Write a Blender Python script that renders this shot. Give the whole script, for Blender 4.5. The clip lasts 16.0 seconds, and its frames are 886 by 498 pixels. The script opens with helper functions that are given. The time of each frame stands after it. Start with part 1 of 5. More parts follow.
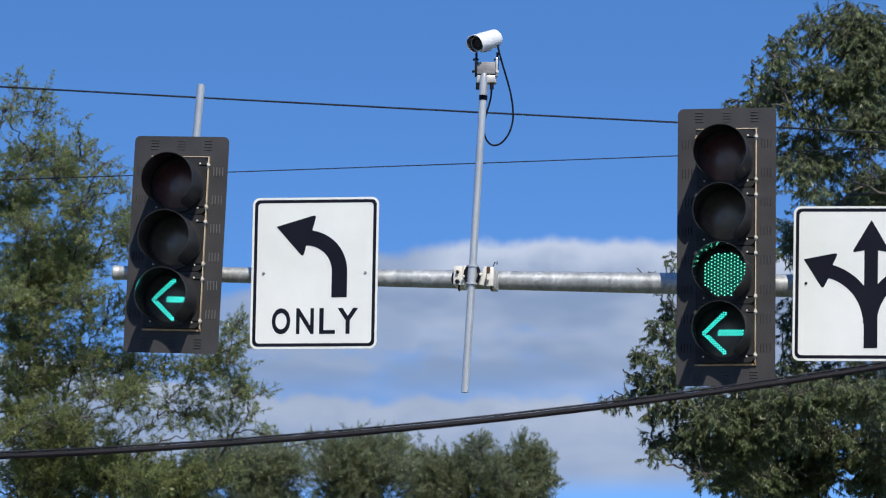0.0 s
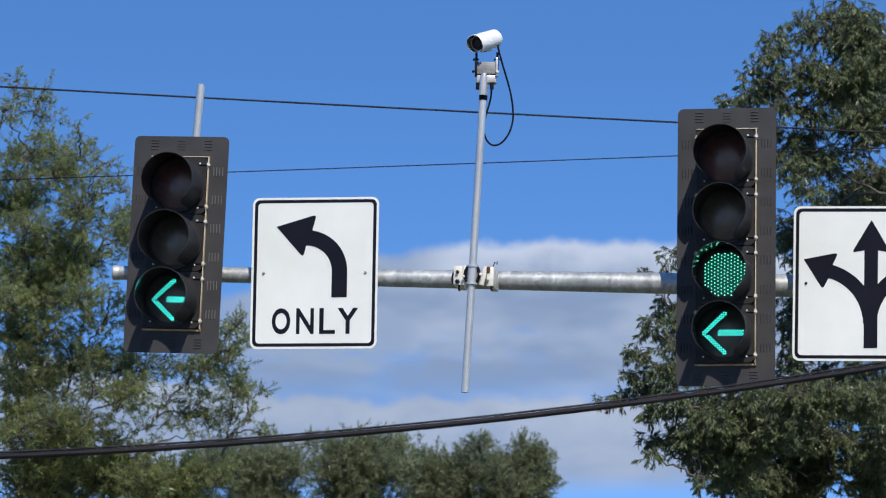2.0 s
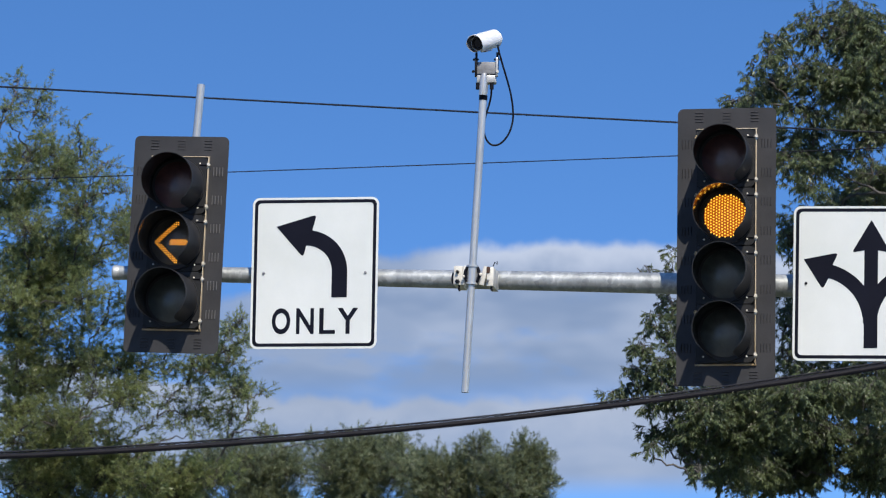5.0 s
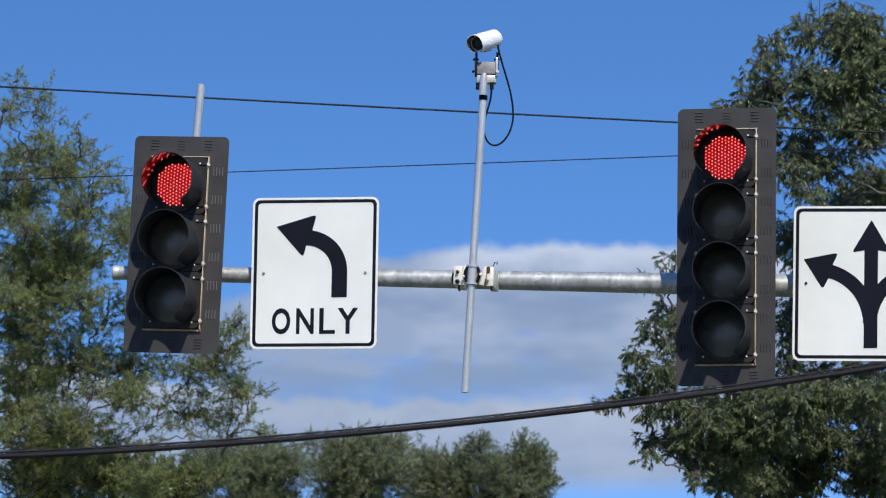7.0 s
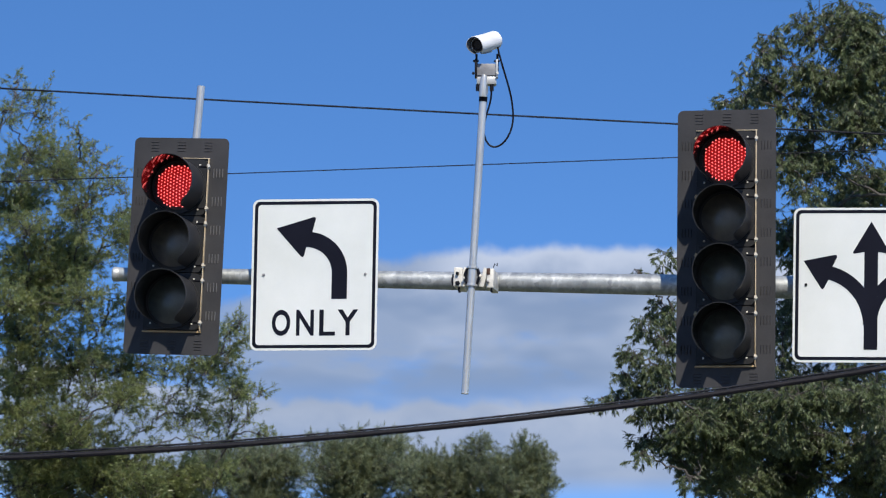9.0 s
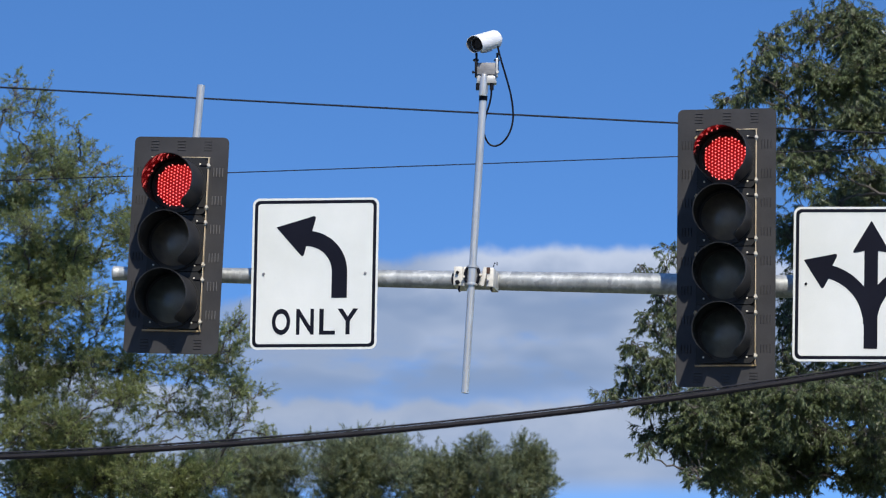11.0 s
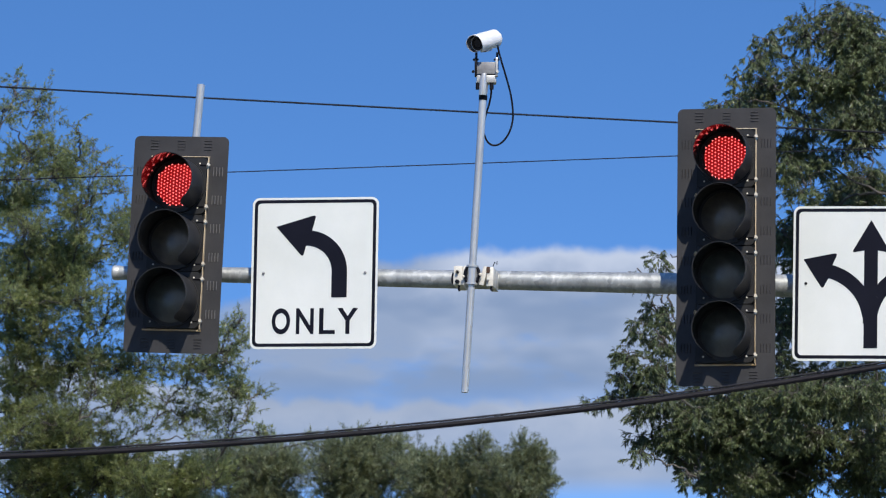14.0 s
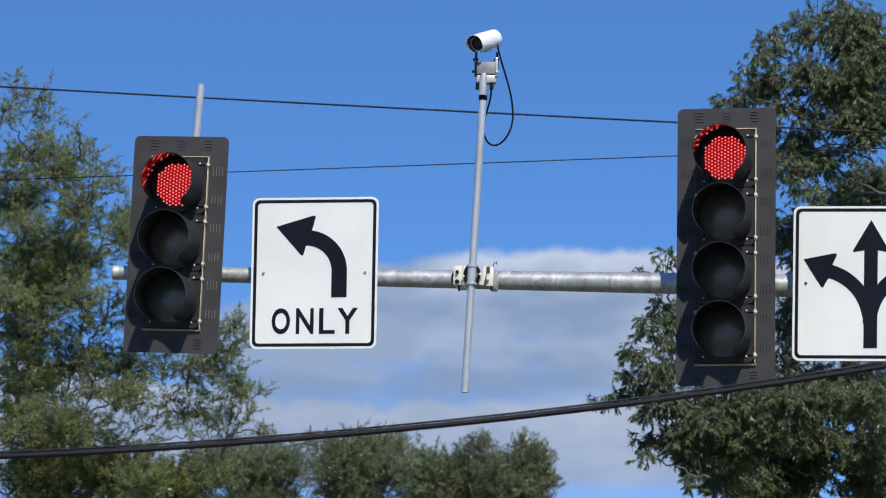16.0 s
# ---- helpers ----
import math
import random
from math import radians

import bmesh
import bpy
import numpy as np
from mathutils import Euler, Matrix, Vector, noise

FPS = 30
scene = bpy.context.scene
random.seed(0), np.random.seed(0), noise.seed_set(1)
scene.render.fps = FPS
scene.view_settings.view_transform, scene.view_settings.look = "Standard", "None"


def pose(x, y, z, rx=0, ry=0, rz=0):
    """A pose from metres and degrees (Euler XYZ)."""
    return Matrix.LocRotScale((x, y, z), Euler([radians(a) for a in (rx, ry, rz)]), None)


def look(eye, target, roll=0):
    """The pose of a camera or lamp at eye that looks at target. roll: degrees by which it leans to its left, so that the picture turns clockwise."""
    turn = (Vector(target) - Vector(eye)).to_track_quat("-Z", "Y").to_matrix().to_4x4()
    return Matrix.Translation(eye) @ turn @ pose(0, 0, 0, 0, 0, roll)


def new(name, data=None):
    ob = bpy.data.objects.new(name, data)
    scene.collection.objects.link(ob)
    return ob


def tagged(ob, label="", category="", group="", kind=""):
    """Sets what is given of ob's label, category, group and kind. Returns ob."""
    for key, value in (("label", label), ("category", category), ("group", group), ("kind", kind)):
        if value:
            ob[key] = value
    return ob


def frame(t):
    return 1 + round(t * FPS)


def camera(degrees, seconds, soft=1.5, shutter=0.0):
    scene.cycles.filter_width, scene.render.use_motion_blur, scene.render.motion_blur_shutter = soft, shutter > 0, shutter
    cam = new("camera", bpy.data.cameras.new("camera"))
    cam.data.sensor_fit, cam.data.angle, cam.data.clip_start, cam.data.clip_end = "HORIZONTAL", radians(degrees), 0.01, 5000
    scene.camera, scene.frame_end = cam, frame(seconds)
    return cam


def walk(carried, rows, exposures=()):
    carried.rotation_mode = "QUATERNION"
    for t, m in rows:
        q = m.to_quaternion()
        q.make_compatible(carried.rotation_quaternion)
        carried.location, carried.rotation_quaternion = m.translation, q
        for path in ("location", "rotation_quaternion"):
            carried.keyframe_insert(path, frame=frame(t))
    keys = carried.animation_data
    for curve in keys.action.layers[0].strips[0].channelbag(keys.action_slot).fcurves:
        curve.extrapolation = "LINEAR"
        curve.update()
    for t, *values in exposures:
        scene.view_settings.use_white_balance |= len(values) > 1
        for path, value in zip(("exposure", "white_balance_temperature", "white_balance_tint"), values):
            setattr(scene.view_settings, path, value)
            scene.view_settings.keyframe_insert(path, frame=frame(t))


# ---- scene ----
# ---- camera: on a stand beside the road, tilted up, with slight tremor ----
cam = camera(10.995, 16.0, soft=1.2)
cam.data.dof.use_dof, cam.data.dof.focus_distance, cam.data.dof.aperture_fstop = True, 28.6, 10.5
EYE = (0.0, 0.0, 1.6)
TILT = 9.25
# seconds, tremor in hundredths of a degree: up, left
TREMOR = [(0.0, 0.0, 0.0), (1.0, 0.0, 0.0), (1.5, 0.18, 0.0), (2.0, 0.0, 0.0), (2.5, 0.53, 0.0), (3.0, 0.0, 0.0), (3.5, 0.98, 0.0), (4.0, 0.0, 0.0), (6.5, 0.0, 0.0), (7.0, 0.0, 0.0), (7.5, 0.18, 0.0), (8.0, 0.0, 0.0), (8.5, 0.62, 0.0), (9.0, 1.96, 0.0), (11.5, 0.0, 0.0), (12.0, -0.64, 0.0), (12.5, -0.08, -0.08), (13.0, -0.91, -0.08), (13.5, -0.18, -0.07), (14.0, 0.08, -0.18), (14.5, -0.18, -0.27), (15.0, 0.36, -0.21), (15.5, -0.45, -0.63), (16.0, 0.0, -0.28)]
walk(cam, [(t, pose(*EYE, 90 + TILT + up / 100, 0, left / 100)) for t, up, left in TREMOR])

# ---- light: high sun behind the camera, clear blue sky ----
SUN_ELEV, SUN_AZ = radians(46.5), radians(13.6)
TO_SUN = Vector((math.sin(SUN_AZ) * math.cos(SUN_ELEV), -math.cos(SUN_AZ) * math.cos(SUN_ELEV), math.sin(SUN_ELEV)))
world = bpy.data.worlds.new("world")
scene.world = world
world.use_nodes = True
wn = world.node_tree.nodes
sky = wn.new("ShaderNodeTexSky")
sky.sky_type = "NISHITA"
sky.sun_disc = False
sky.sun_elevation = SUN_ELEV
sky.sun_rotation = math.pi - SUN_AZ
sky.altitude = 800
sky.air_density = 1.0
sky.dust_density = 0.0
sky.ozone_density = 4.0
wn["Background"].inputs["Strength"].default_value = 0.14
# the deep clear blue of a dry autumn sky reaches far down towards the horizon
wl = world.node_tree.links
aim = wn.new("ShaderNodeTexCoord")
lift = wn.new("ShaderNodeVectorMath")
lift.operation = "MULTIPLY"
lift.inputs[1].default_value = (1, 1, 3.0)
level = wn.new("ShaderNodeVectorMath")
level.operation = "NORMALIZE"
wl.new(aim.outputs["Generated"], lift.inputs[0])
wl.new(lift.outputs[0], level.inputs[0])
wl.new(level.outputs[0], sky.inputs["Vector"])
clear = wn.new("ShaderNodeHueSaturation")
clear.inputs["Hue"].default_value = 0.504
clear.inputs["Saturation"].default_value, clear.inputs["Value"].default_value = 1.19, 1.36
wl.new(sky.outputs["Color"], clear.inputs["Color"])
wl.new(clear.outputs["Color"], wn["Background"].inputs["Color"])
sun = new("sun", bpy.data.lights.new("sun", "SUN"))
sun.data.energy = 4.3
sun.data.angle = radians(0.53)
sun.data.color = (1.0, 0.935, 0.83)
sun.matrix_world = look((0, 0, 60), Vector((0, 0, 60)) - TO_SUN)
scene.view_settings.exposure = 0.2


# ---- materials ----
def shader(name):
    """A node material: its tree's nodes, links and the Principled node."""
    m = bpy.data.materials.new(name)
    m.use_nodes = True
    nt = m.node_tree
    return m, nt.nodes, nt.links, nt.nodes["Principled BSDF"]


def noise_node(n, l, scale, detail=4.0, rough=0.55, coords="Object"):
    tc = n.new("ShaderNodeTexCoord")
    t = n.new("ShaderNodeTexNoise")
    t.inputs["Scale"].default_value, t.inputs["Detail"].default_value, t.inputs["Roughness"].default_value = scale, detail, rough
    l.new(tc.outputs[coords], t.inputs["Vector"])
    return t


def ramp(n, l, source, stops):
    r = n.new("ShaderNodeValToRGB")
    e = r.color_ramp.elements
    while len(e) < len(stops):
        e.new(0.5)
    for i, (p, c) in enumerate(stops):
        e[i].position, e[i].color = p, (*c, 1)
    l.new(source, r.inputs["Fac"])
    return r


def surface(name, dark, light, rough=0.5, metal=0.0, scale=6.0, fine=60.0, bump=0.1, rough_vary=0.1, spec=0.5, span=(0.3, 0.7)):
    """Paint, plastic or metal with soiling at one scale and grain at another."""
    m, n, l, p = shader(name)
    big, small = noise_node(n, l, scale), noise_node(n, l, fine, 6.0)
    mix = n.new("ShaderNodeMath")
    mix.operation = "MULTIPLY_ADD"
    mix.inputs[1].default_value, mix.inputs[2].default_value = 0.35, -0.17
    l.new(small.outputs["Fac"], mix.inputs[0])
    add = n.new("ShaderNodeMath")
    add.operation = "ADD"
    l.new(mix.outputs[0], add.inputs[0])
    l.new(big.outputs["Fac"], add.inputs[1])
    r = ramp(n, l, add.outputs[0], [(span[0], dark), (span[1], light)])
    l.new(r.outputs["Color"], p.inputs["Base Color"])
    rv = n.new("ShaderNodeMapRange")
    rv.inputs["To Min"].default_value, rv.inputs["To Max"].default_value = rough - rough_vary, rough + rough_vary
    l.new(small.outputs["Fac"], rv.inputs["Value"])
    l.new(rv.outputs[0], p.inputs["Roughness"])
    p.inputs["Metallic"].default_value = metal
    p.inputs["Specular IOR Level"].default_value = spec
    if bump:
        b = n.new("ShaderNodeBump")
        b.inputs["Strength"].default_value, b.inputs["Distance"].default_value = bump, 0.004
        l.new(small.outputs["Fac"], b.inputs["Height"])
        l.new(b.outputs["Normal"], p.inputs["Normal"])
    return m


def galvanised(name):
    """Zinc coating with spangle, and pale streaks that run round the tube."""
    m, n, l, p = shader(name)
    tc = n.new("ShaderNodeTexCoord")
    v = n.new("ShaderNodeTexVoronoi")
    v.inputs["Scale"].default_value = 40
    l.new(tc.outputs["Object"], v.inputs["Vector"])
    stretch = n.new("ShaderNodeMapping")
    stretch.inputs["Scale"].default_value = (9.0, 2.2, 2.2)
    l.new(tc.outputs["Object"], stretch.inputs["Vector"])
    big = n.new("ShaderNodeTexNoise")
    big.inputs["Scale"].default_value, big.inputs["Detail"].default_value, big.inputs["Roughness"].default_value = 1.6, 6.0, 0.62
    l.new(stretch.outputs[0], big.inputs["Vector"])
    mx = n.new("ShaderNodeMix")
    mx.data_type = "FLOAT"
    mx.inputs[0].default_value = 0.68
    bw = n.new("ShaderNodeRGBToBW")
    l.new(v.outputs["Color"], bw.inputs[0])
    l.new(bw.outputs[0], mx.inputs[2])
    l.new(big.outputs["Fac"], mx.inputs[3])
    r = ramp(n, l, mx.outputs[0], [(0.30, (0.25, 0.265, 0.265)), (0.52, (0.37, 0.385, 0.385)), (0.72, (0.52, 0.535, 0.53))])
    l.new(r.outputs["Color"], p.inputs["Base Color"])
    p.inputs["Metallic"].default_value = 0.45
    rv = n.new("ShaderNodeMapRange")
    rv.inputs["To Min"].default_value, rv.inputs["To Max"].default_value = 0.34, 0.58
    l.new(mx.outputs[0], rv.inputs["Value"])
    l.new(rv.outputs[0], p.inputs["Roughness"])
    return m


def glowing(name, colour, strength, base=0.5):
    m, n, l, p = shader(name)
    p.inputs["Base Color"].default_value = (*[c * base for c in colour], 1)
    p.inputs["Emission Color"].default_value = (*colour, 1)
    p.inputs["Emission Strength"].default_value = strength
    return m


def foliage(name, dark, light, through_share=0.3, rough=0.36, spec=0.5):
    """Leaves: each its own green, glossy above, letting some light through."""
    m, n, l, p = shader(name)
    g = n.new("ShaderNodeNewGeometry")
    big = noise_node(n, l, 0.9, 3.0)
    add = n.new("ShaderNodeMath")
    add.operation = "MULTIPLY_ADD"
    add.inputs[1].default_value = 0.6
    l.new(g.outputs["Random Per Island"], add.inputs[0])
    sub = n.new("ShaderNodeMath")
    sub.operation = "MULTIPLY"
    sub.inputs[1].default_value = 0.7
    l.new(big.outputs["Fac"], sub.inputs[0])
    l.new(sub.outputs[0], add.inputs[2])
    r = ramp(n, l, add.outputs[0], [(0.2, dark), (0.75, light), (0.97, tuple(c * 1.25 for c in light))])
    l.new(r.outputs["Color"], p.inputs["Base Color"])
    p.inputs["Roughness"].default_value = rough
    p.inputs["Specular IOR Level"].default_value = spec
    t = n.new("ShaderNodeBsdfTranslucent")
    hs = n.new("ShaderNodeHueSaturation")
    hs.inputs["Hue"].default_value, hs.inputs["Value"].default_value = 0.485, 1.5
    l.new(r.outputs["Color"], hs.inputs["Color"])
    l.new(hs.outputs["Color"], t.inputs["Color"])
    mx = n.new("ShaderNodeMixShader")
    mx.inputs[0].default_value = through_share
    l.new(p.outputs[0], mx.inputs[1])
    l.new(t.outputs[0], mx.inputs[2])
    l.new(mx.outputs[0], n["Material Output"].inputs["Surface"])
    return m


ZINC = galvanised("galvanised_steel")
PIPE = surface("aluminium_pipe", (0.49, 0.485, 0.47), (0.60, 0.595, 0.575), 0.32, 0.55, 5, 40, 0.0, 0.05)
PLATE = surface("weathered_black_plate", (0.034, 0.034, 0.036), (0.052, 0.051, 0.054), 0.6, 0, 4, 120, 0.1, 0.08, 0.14)
DOOR = surface("black_door_plastic", (0.013, 0.013, 0.014), (0.025, 0.025, 0.026), 0.5, 0, 7, 140, 0.08, 0.08, 0.25)
VISOR = surface("black_visor_plastic", (0.020, 0.020, 0.022), (0.032, 0.032, 0.034), 0.45, 0, 8, 160, 0.03, 0.06, 0.16)
# inner faces of the visors: glossier and darker than the outside
VISOR_INSIDE = surface("glossy_visor_inside", (0.004, 0.004, 0.0045), (0.008, 0.008, 0.0085), 0.09, 0, 8, 160, 0.02, 0.02, 0.75)
# paler copy of the plate colour: sunlight on the louvre lips
SUNLIT_LIP = surface("sunlit_plate_lip", (0.12, 0.118, 0.116), (0.18, 0.177, 0.172), 0.55, 0, 6, 120, 0.1, 0.08, 0.3)
RIM = surface("faded_yellow_enamel", (0.46, 0.35, 0.21), (0.74, 0.62, 0.44), 0.5, 0, 14, 120, 0.15)
# browner, dimmer copy of the enamel: rust, with shade put into the colour
DULL_RIM = surface("browned_dim_enamel", (0.26, 0.165, 0.07), (0.44, 0.31, 0.16), 0.55, 0, 14, 120, 0.15)
BOLT = surface("bright_zinc_bolt", (0.50, 0.47, 0.40), (0.74, 0.68, 0.58), 0.4, 0.15, 20, 150, 0.0)
CAST = surface("cast_clamp_paint", (0.55, 0.52, 0.45), (0.78, 0.75, 0.67), 0.55, 0.1, 22, 140, 0.2)
SIGN_WHITE = surface("white_reflective_sheeting", (0.610, 0.630, 0.600), (0.700, 0.715, 0.690), 0.4, 0, 2.2, 300, 0.03, 0.08, 0.45)
SIGN_BLACK = surface("black_sign_film", (0.004, 0.0045, 0.010), (0.008, 0.009, 0.017), 0.5, 0, 3, 200, 0.02, 0.1, 0.10)
ALU = surface("bare_aluminium", (0.45, 0.45, 0.46), (0.6, 0.6, 0.61), 0.45, 0.7, 5, 90, 0.05)
WHITE_PAINT = surface("white_enamel", (0.72, 0.72, 0.71), (0.82, 0.82, 0.81), 0.35, 0, 6, 120, 0.03)
GREY_PAINT = surface("grey_enamel", (0.30, 0.30, 0.31), (0.42, 0.42, 0.43), 0.45, 0.2, 10, 120, 0.06)
STEEL = surface("dull_steel", (0.16, 0.16, 0.17), (0.28, 0.28, 0.29), 0.5, 0.3, 12, 120, 0.06)
RUST = surface("brown_rust", (0.035, 0.016, 0.010), (0.10, 0.045, 0.025), 0.8, 0, 20, 150, 0.3)
RUBBER = surface("black_cable_jacket", (0.003, 0.003, 0.006), (0.008, 0.008, 0.012), 0.5, 0, 8, 120, 0.05, 0.1, 0.15)
CABLE = surface("weathered_cable_jacket", (0.005, 0.005, 0.008), (0.014, 0.012, 0.015), 0.6, 0, 5, 60, 0.2, 0.1, 0.2)
STRAND = surface("steel_strand", (0.003, 0.004, 0.009), (0.013, 0.014, 0.020), 0.5, 0.0, 9, 120, 0.1, 0.1, 0.15)
BLACK_GLASS = surface("dark_camera_glass", (0.006, 0.007, 0.008), (0.012, 0.013, 0.015), 0.12, 0, 5, 90, 0, 0.04)
def lens_plastic(name, dark, light):
    """A tinted lens under a clear glossy skin."""
    m = surface(name, tuple(c * 0.55 for c in dark), tuple(c * 0.70 for c in light), 0.5, 0, 9, 220, 0.1, 0.1, 0.2)
    p = m.node_tree.nodes["Principled BSDF"]
    p.inputs["Coat Weight"].default_value = 0.9
    p.inputs["Coat Roughness"].default_value = 0.25
    p.inputs["Coat IOR"].default_value = 1.6
    return m


LENS = {
    "red": lens_plastic("red_signal_lens", (0.085, 0.028, 0.030), (0.145, 0.056, 0.056)),
    "amber": lens_plastic("amber_signal_lens", (0.080, 0.070, 0.055), (0.135, 0.118, 0.092)),
    "green": lens_plastic("green_signal_lens", (0.052, 0.064, 0.058), (0.09, 0.108, 0.098)),
}
GLOW = {
    "red": glowing("red_led", (1.0, 0.16, 0.155), 2.4),
    "amber": glowing("amber_led", (1.0, 0.49, 0.05), 1.65),
    "green": glowing("green_led", (0.22, 1.0, 0.72), 1.7),
}
ARROW_GLOW = {"amber": glowing("amber_arrow_led", (1.0, 0.38, 0.03), 1.2), "green": glowing("green_arrow_led", (0.05, 1.0, 0.86), 1.7)}
# faint glow between the dots, imitating their light spread in the lens
SPILL = {
    "red": glowing("red_led_spill", (1.0, 0.006, 0.012), 0.26, 0.06),
    "amber": glowing("amber_led_spill", (1.0, 0.25, 0.01), 0.38, 0.06),
    "green": glowing("green_led_spill", (0.0, 1.0, 0.66), 0.045, 0.04),
}
BARK = surface("grey_brown_bark", (0.040, 0.035, 0.031), (0.115, 0.102, 0.088), 0.85, 0, 6, 40, 0.8)
LEAF_OAK = foliage("willow_oak_leaves", (0.027, 0.040, 0.020), (0.108, 0.136, 0.060), 0.25, 0.40, 0.48)
LEAF_BRIGHT = foliage("light_willow_leaves", (0.112, 0.140, 0.050), (0.228, 0.264, 0.108), 0.55)
LEAF_DARK = foliage("dark_wood_leaves", (0.060, 0.078, 0.040), (0.200, 0.226, 0.122), 0.42)
GRASS = surface("mown_grass", (0.050, 0.056, 0.024), (0.105, 0.11, 0.055), 0.9, 0, 0.4, 9, 0.6)
ASPHALT = surface("worn_asphalt", (0.08, 0.08, 0.08), (0.13, 0.128, 0.125), 0.85, 0, 0.7, 60, 0.5)


# ---- mesh helpers ----
def link_mesh(name, bm, material, smooth=True):
    bmesh.ops.recalc_face_normals(bm, faces=bm.faces)
    me = bpy.data.meshes.new(name)
    bm.to_mesh(me)
    bm.free()
    me.materials.append(material)
    if smooth:
        me.polygons.foreach_set("use_smooth", [True] * len(me.polygons))
        me.set_sharp_from_angle(angle=radians(35))
    return me


def part(name, bm, material, parent, label="", m=None):
    ob = new(name, link_mesh(name, bm, material))
    ob.parent = parent
    if m is not None:
        ob.matrix_basis = m
    return tagged(ob, label)


def thing(name, m, label, category, group="", kind=""):
    ob = new(name)
    ob.empty_display_size = 0.2
    ob.matrix_basis = m
    return tagged(ob, label, category, group, kind)


def box(bm, c, s, bevel=0.0, turn=None):
    g = bmesh.ops.create_cube(bm, size=1.0)
    vs = g["verts"]
    bmesh.ops.scale(bm, vec=s, verts=vs)
    if bevel:
        es = list({e for v in vs for e in v.link_edges})
        r = bmesh.ops.bevel(bm, geom=es, offset=bevel, segments=2, affect="EDGES", profile=0.6)
        vs = list({v for f in r["faces"] for v in f.verts} | {v for v in vs if v.is_valid})
        vs = [v for v in vs if v.is_valid]
    if turn is not None:
        bmesh.ops.transform(bm, matrix=turn, verts=vs)
    bmesh.ops.translate(bm, vec=c, verts=vs)
    return bm


def rod(bm, points, radii, sides=12, caps=True):
    """A round bar through points, with a radius at each of them."""
    pts = [Vector(p) for p in points]
    if not isinstance(radii, (list, tuple)):
        radii = [radii] * len(pts)
    rings, side = [], None
    for i, p in enumerate(pts):
        d = (pts[min(i + 1, len(pts) - 1)] - pts[max(i - 1, 0)]).normalized()
        if side is None:
            side = d.orthogonal().normalized()
        side = (side - d * side.dot(d)).normalized()
        up = d.cross(side)
        rings.append([bm.verts.new(p + radii[i] * (math.cos(a) * side + math.sin(a) * up)) for a in [2 * math.pi * k / sides for k in range(sides)]])
    for a, b in zip(rings, rings[1:]):
        for k in range(sides):
            bm.faces.new((a[k], a[(k + 1) % sides], b[(k + 1) % sides], b[k]))
    if caps:
        bm.faces.new(rings[0])
        bm.faces.new(rings[-1])
    return bm


def outline_rect(w, h, r, n=8):
    pts = []
    for cx, cz, a0 in ((w / 2 - r, h / 2 - r, 0), (-w / 2 + r, h / 2 - r, 90), (-w / 2 + r, -h / 2 + r, 180), (w / 2 - r, -h / 2 + r, 270)):
        for k in range(n + 1):
            a = radians(a0 + 90 * k / n)
            pts.append((cx + r * math.cos(a), cz + r * math.sin(a)))
    return pts


def slab(bm, pts, y0, y1, edge=0.0):
    """A flat plate of an outline in x and z between two depths; edge: rounding of the front rim."""
    cx, cz = sum(p[0] for p in pts) / len(pts), sum(p[1] for p in pts) / len(pts)
    front = [bm.verts.new((x, y0, z)) for x, z in pts]
    back = [bm.verts.new((x, y1, z)) for x, z in pts]
    bm.faces.new(back)
    f = bm.faces.new(front)
    k = len(pts)
    for i in range(k):
        bm.faces.new((front[i], front[(i + 1) % k], back[(i + 1) % k], back[i]))
    if edge:
        bmesh.ops.bevel(bm, geom=list(f.edges), offset=edge, segments=2, affect="EDGES")
    return bm


def frame_slab(bm, outer, inner, y0, y1):
    """A flat ring between two outlines with the same number of points."""
    k = len(outer)
    rows = [[bm.verts.new((x, y, z)) for x, z in pts] for pts, y in ((outer, y0), (inner, y0), (inner, y1), (outer, y1))]
    for a, b in zip(rows, rows[1:] + rows[:1]):
        for i in range(k):
            bm.faces.new((a[i], a[(i + 1) % k], b[(i + 1) % k], b[i]))
    return bm


def disc(bm, c, r, depth, n=16, dome=0.0):
    """A round boss facing -y, from depth back to the base."""
    x, y, z = c
    ring0 = [bm.verts.new((x + r * math.cos(a), y, z + r * math.sin(a))) for a in [2 * math.pi * k / n for k in range(n)]]
    ring1 = [bm.verts.new((x + r * 0.86 * math.cos(a), y - depth, z + r * 0.86 * math.sin(a))) for a in [2 * math.pi * k / n for k in range(n)]]
    for i in range(n):
        bm.faces.new((ring0[i], ring0[(i + 1) % n], ring1[(i + 1) % n], ring1[i]))
    tip = bm.verts.new((x, y - depth - dome, z))
    for i in range(n):
        bm.faces.new((ring1[i], ring1[(i + 1) % n], tip))
    bm.faces.new(ring0)
    return bm


# ---- ground ----
bm = bmesh.new()
bmesh.ops.create_grid(bm, x_segments=8, y_segments=8, size=2500)
ground = tagged(new("ground", link_mesh("ground", bm, GRASS, False)), "flat mown grass verge reaching the horizon", "ground", kind="structure")
bm = bmesh.new()
box(bm, (0.5, -194.5, -0.046), (14, 411, 0.1))
box(bm, (0.5, 18.0, -0.046), (1200, 14, 0.1))
road = tagged(new("road", link_mesh("road", bm, ASPHALT, False)), "worn grey asphalt road meeting a cross street", "road", kind="structure")


# ---- mast arm and its post ----
ARM_TIP = Vector((-2.054, 28.459, 6.0845))
ARM_DIR = Vector((0.9881, -0.1478, -0.0425)).normalized()
ARM_LEN = 8.4
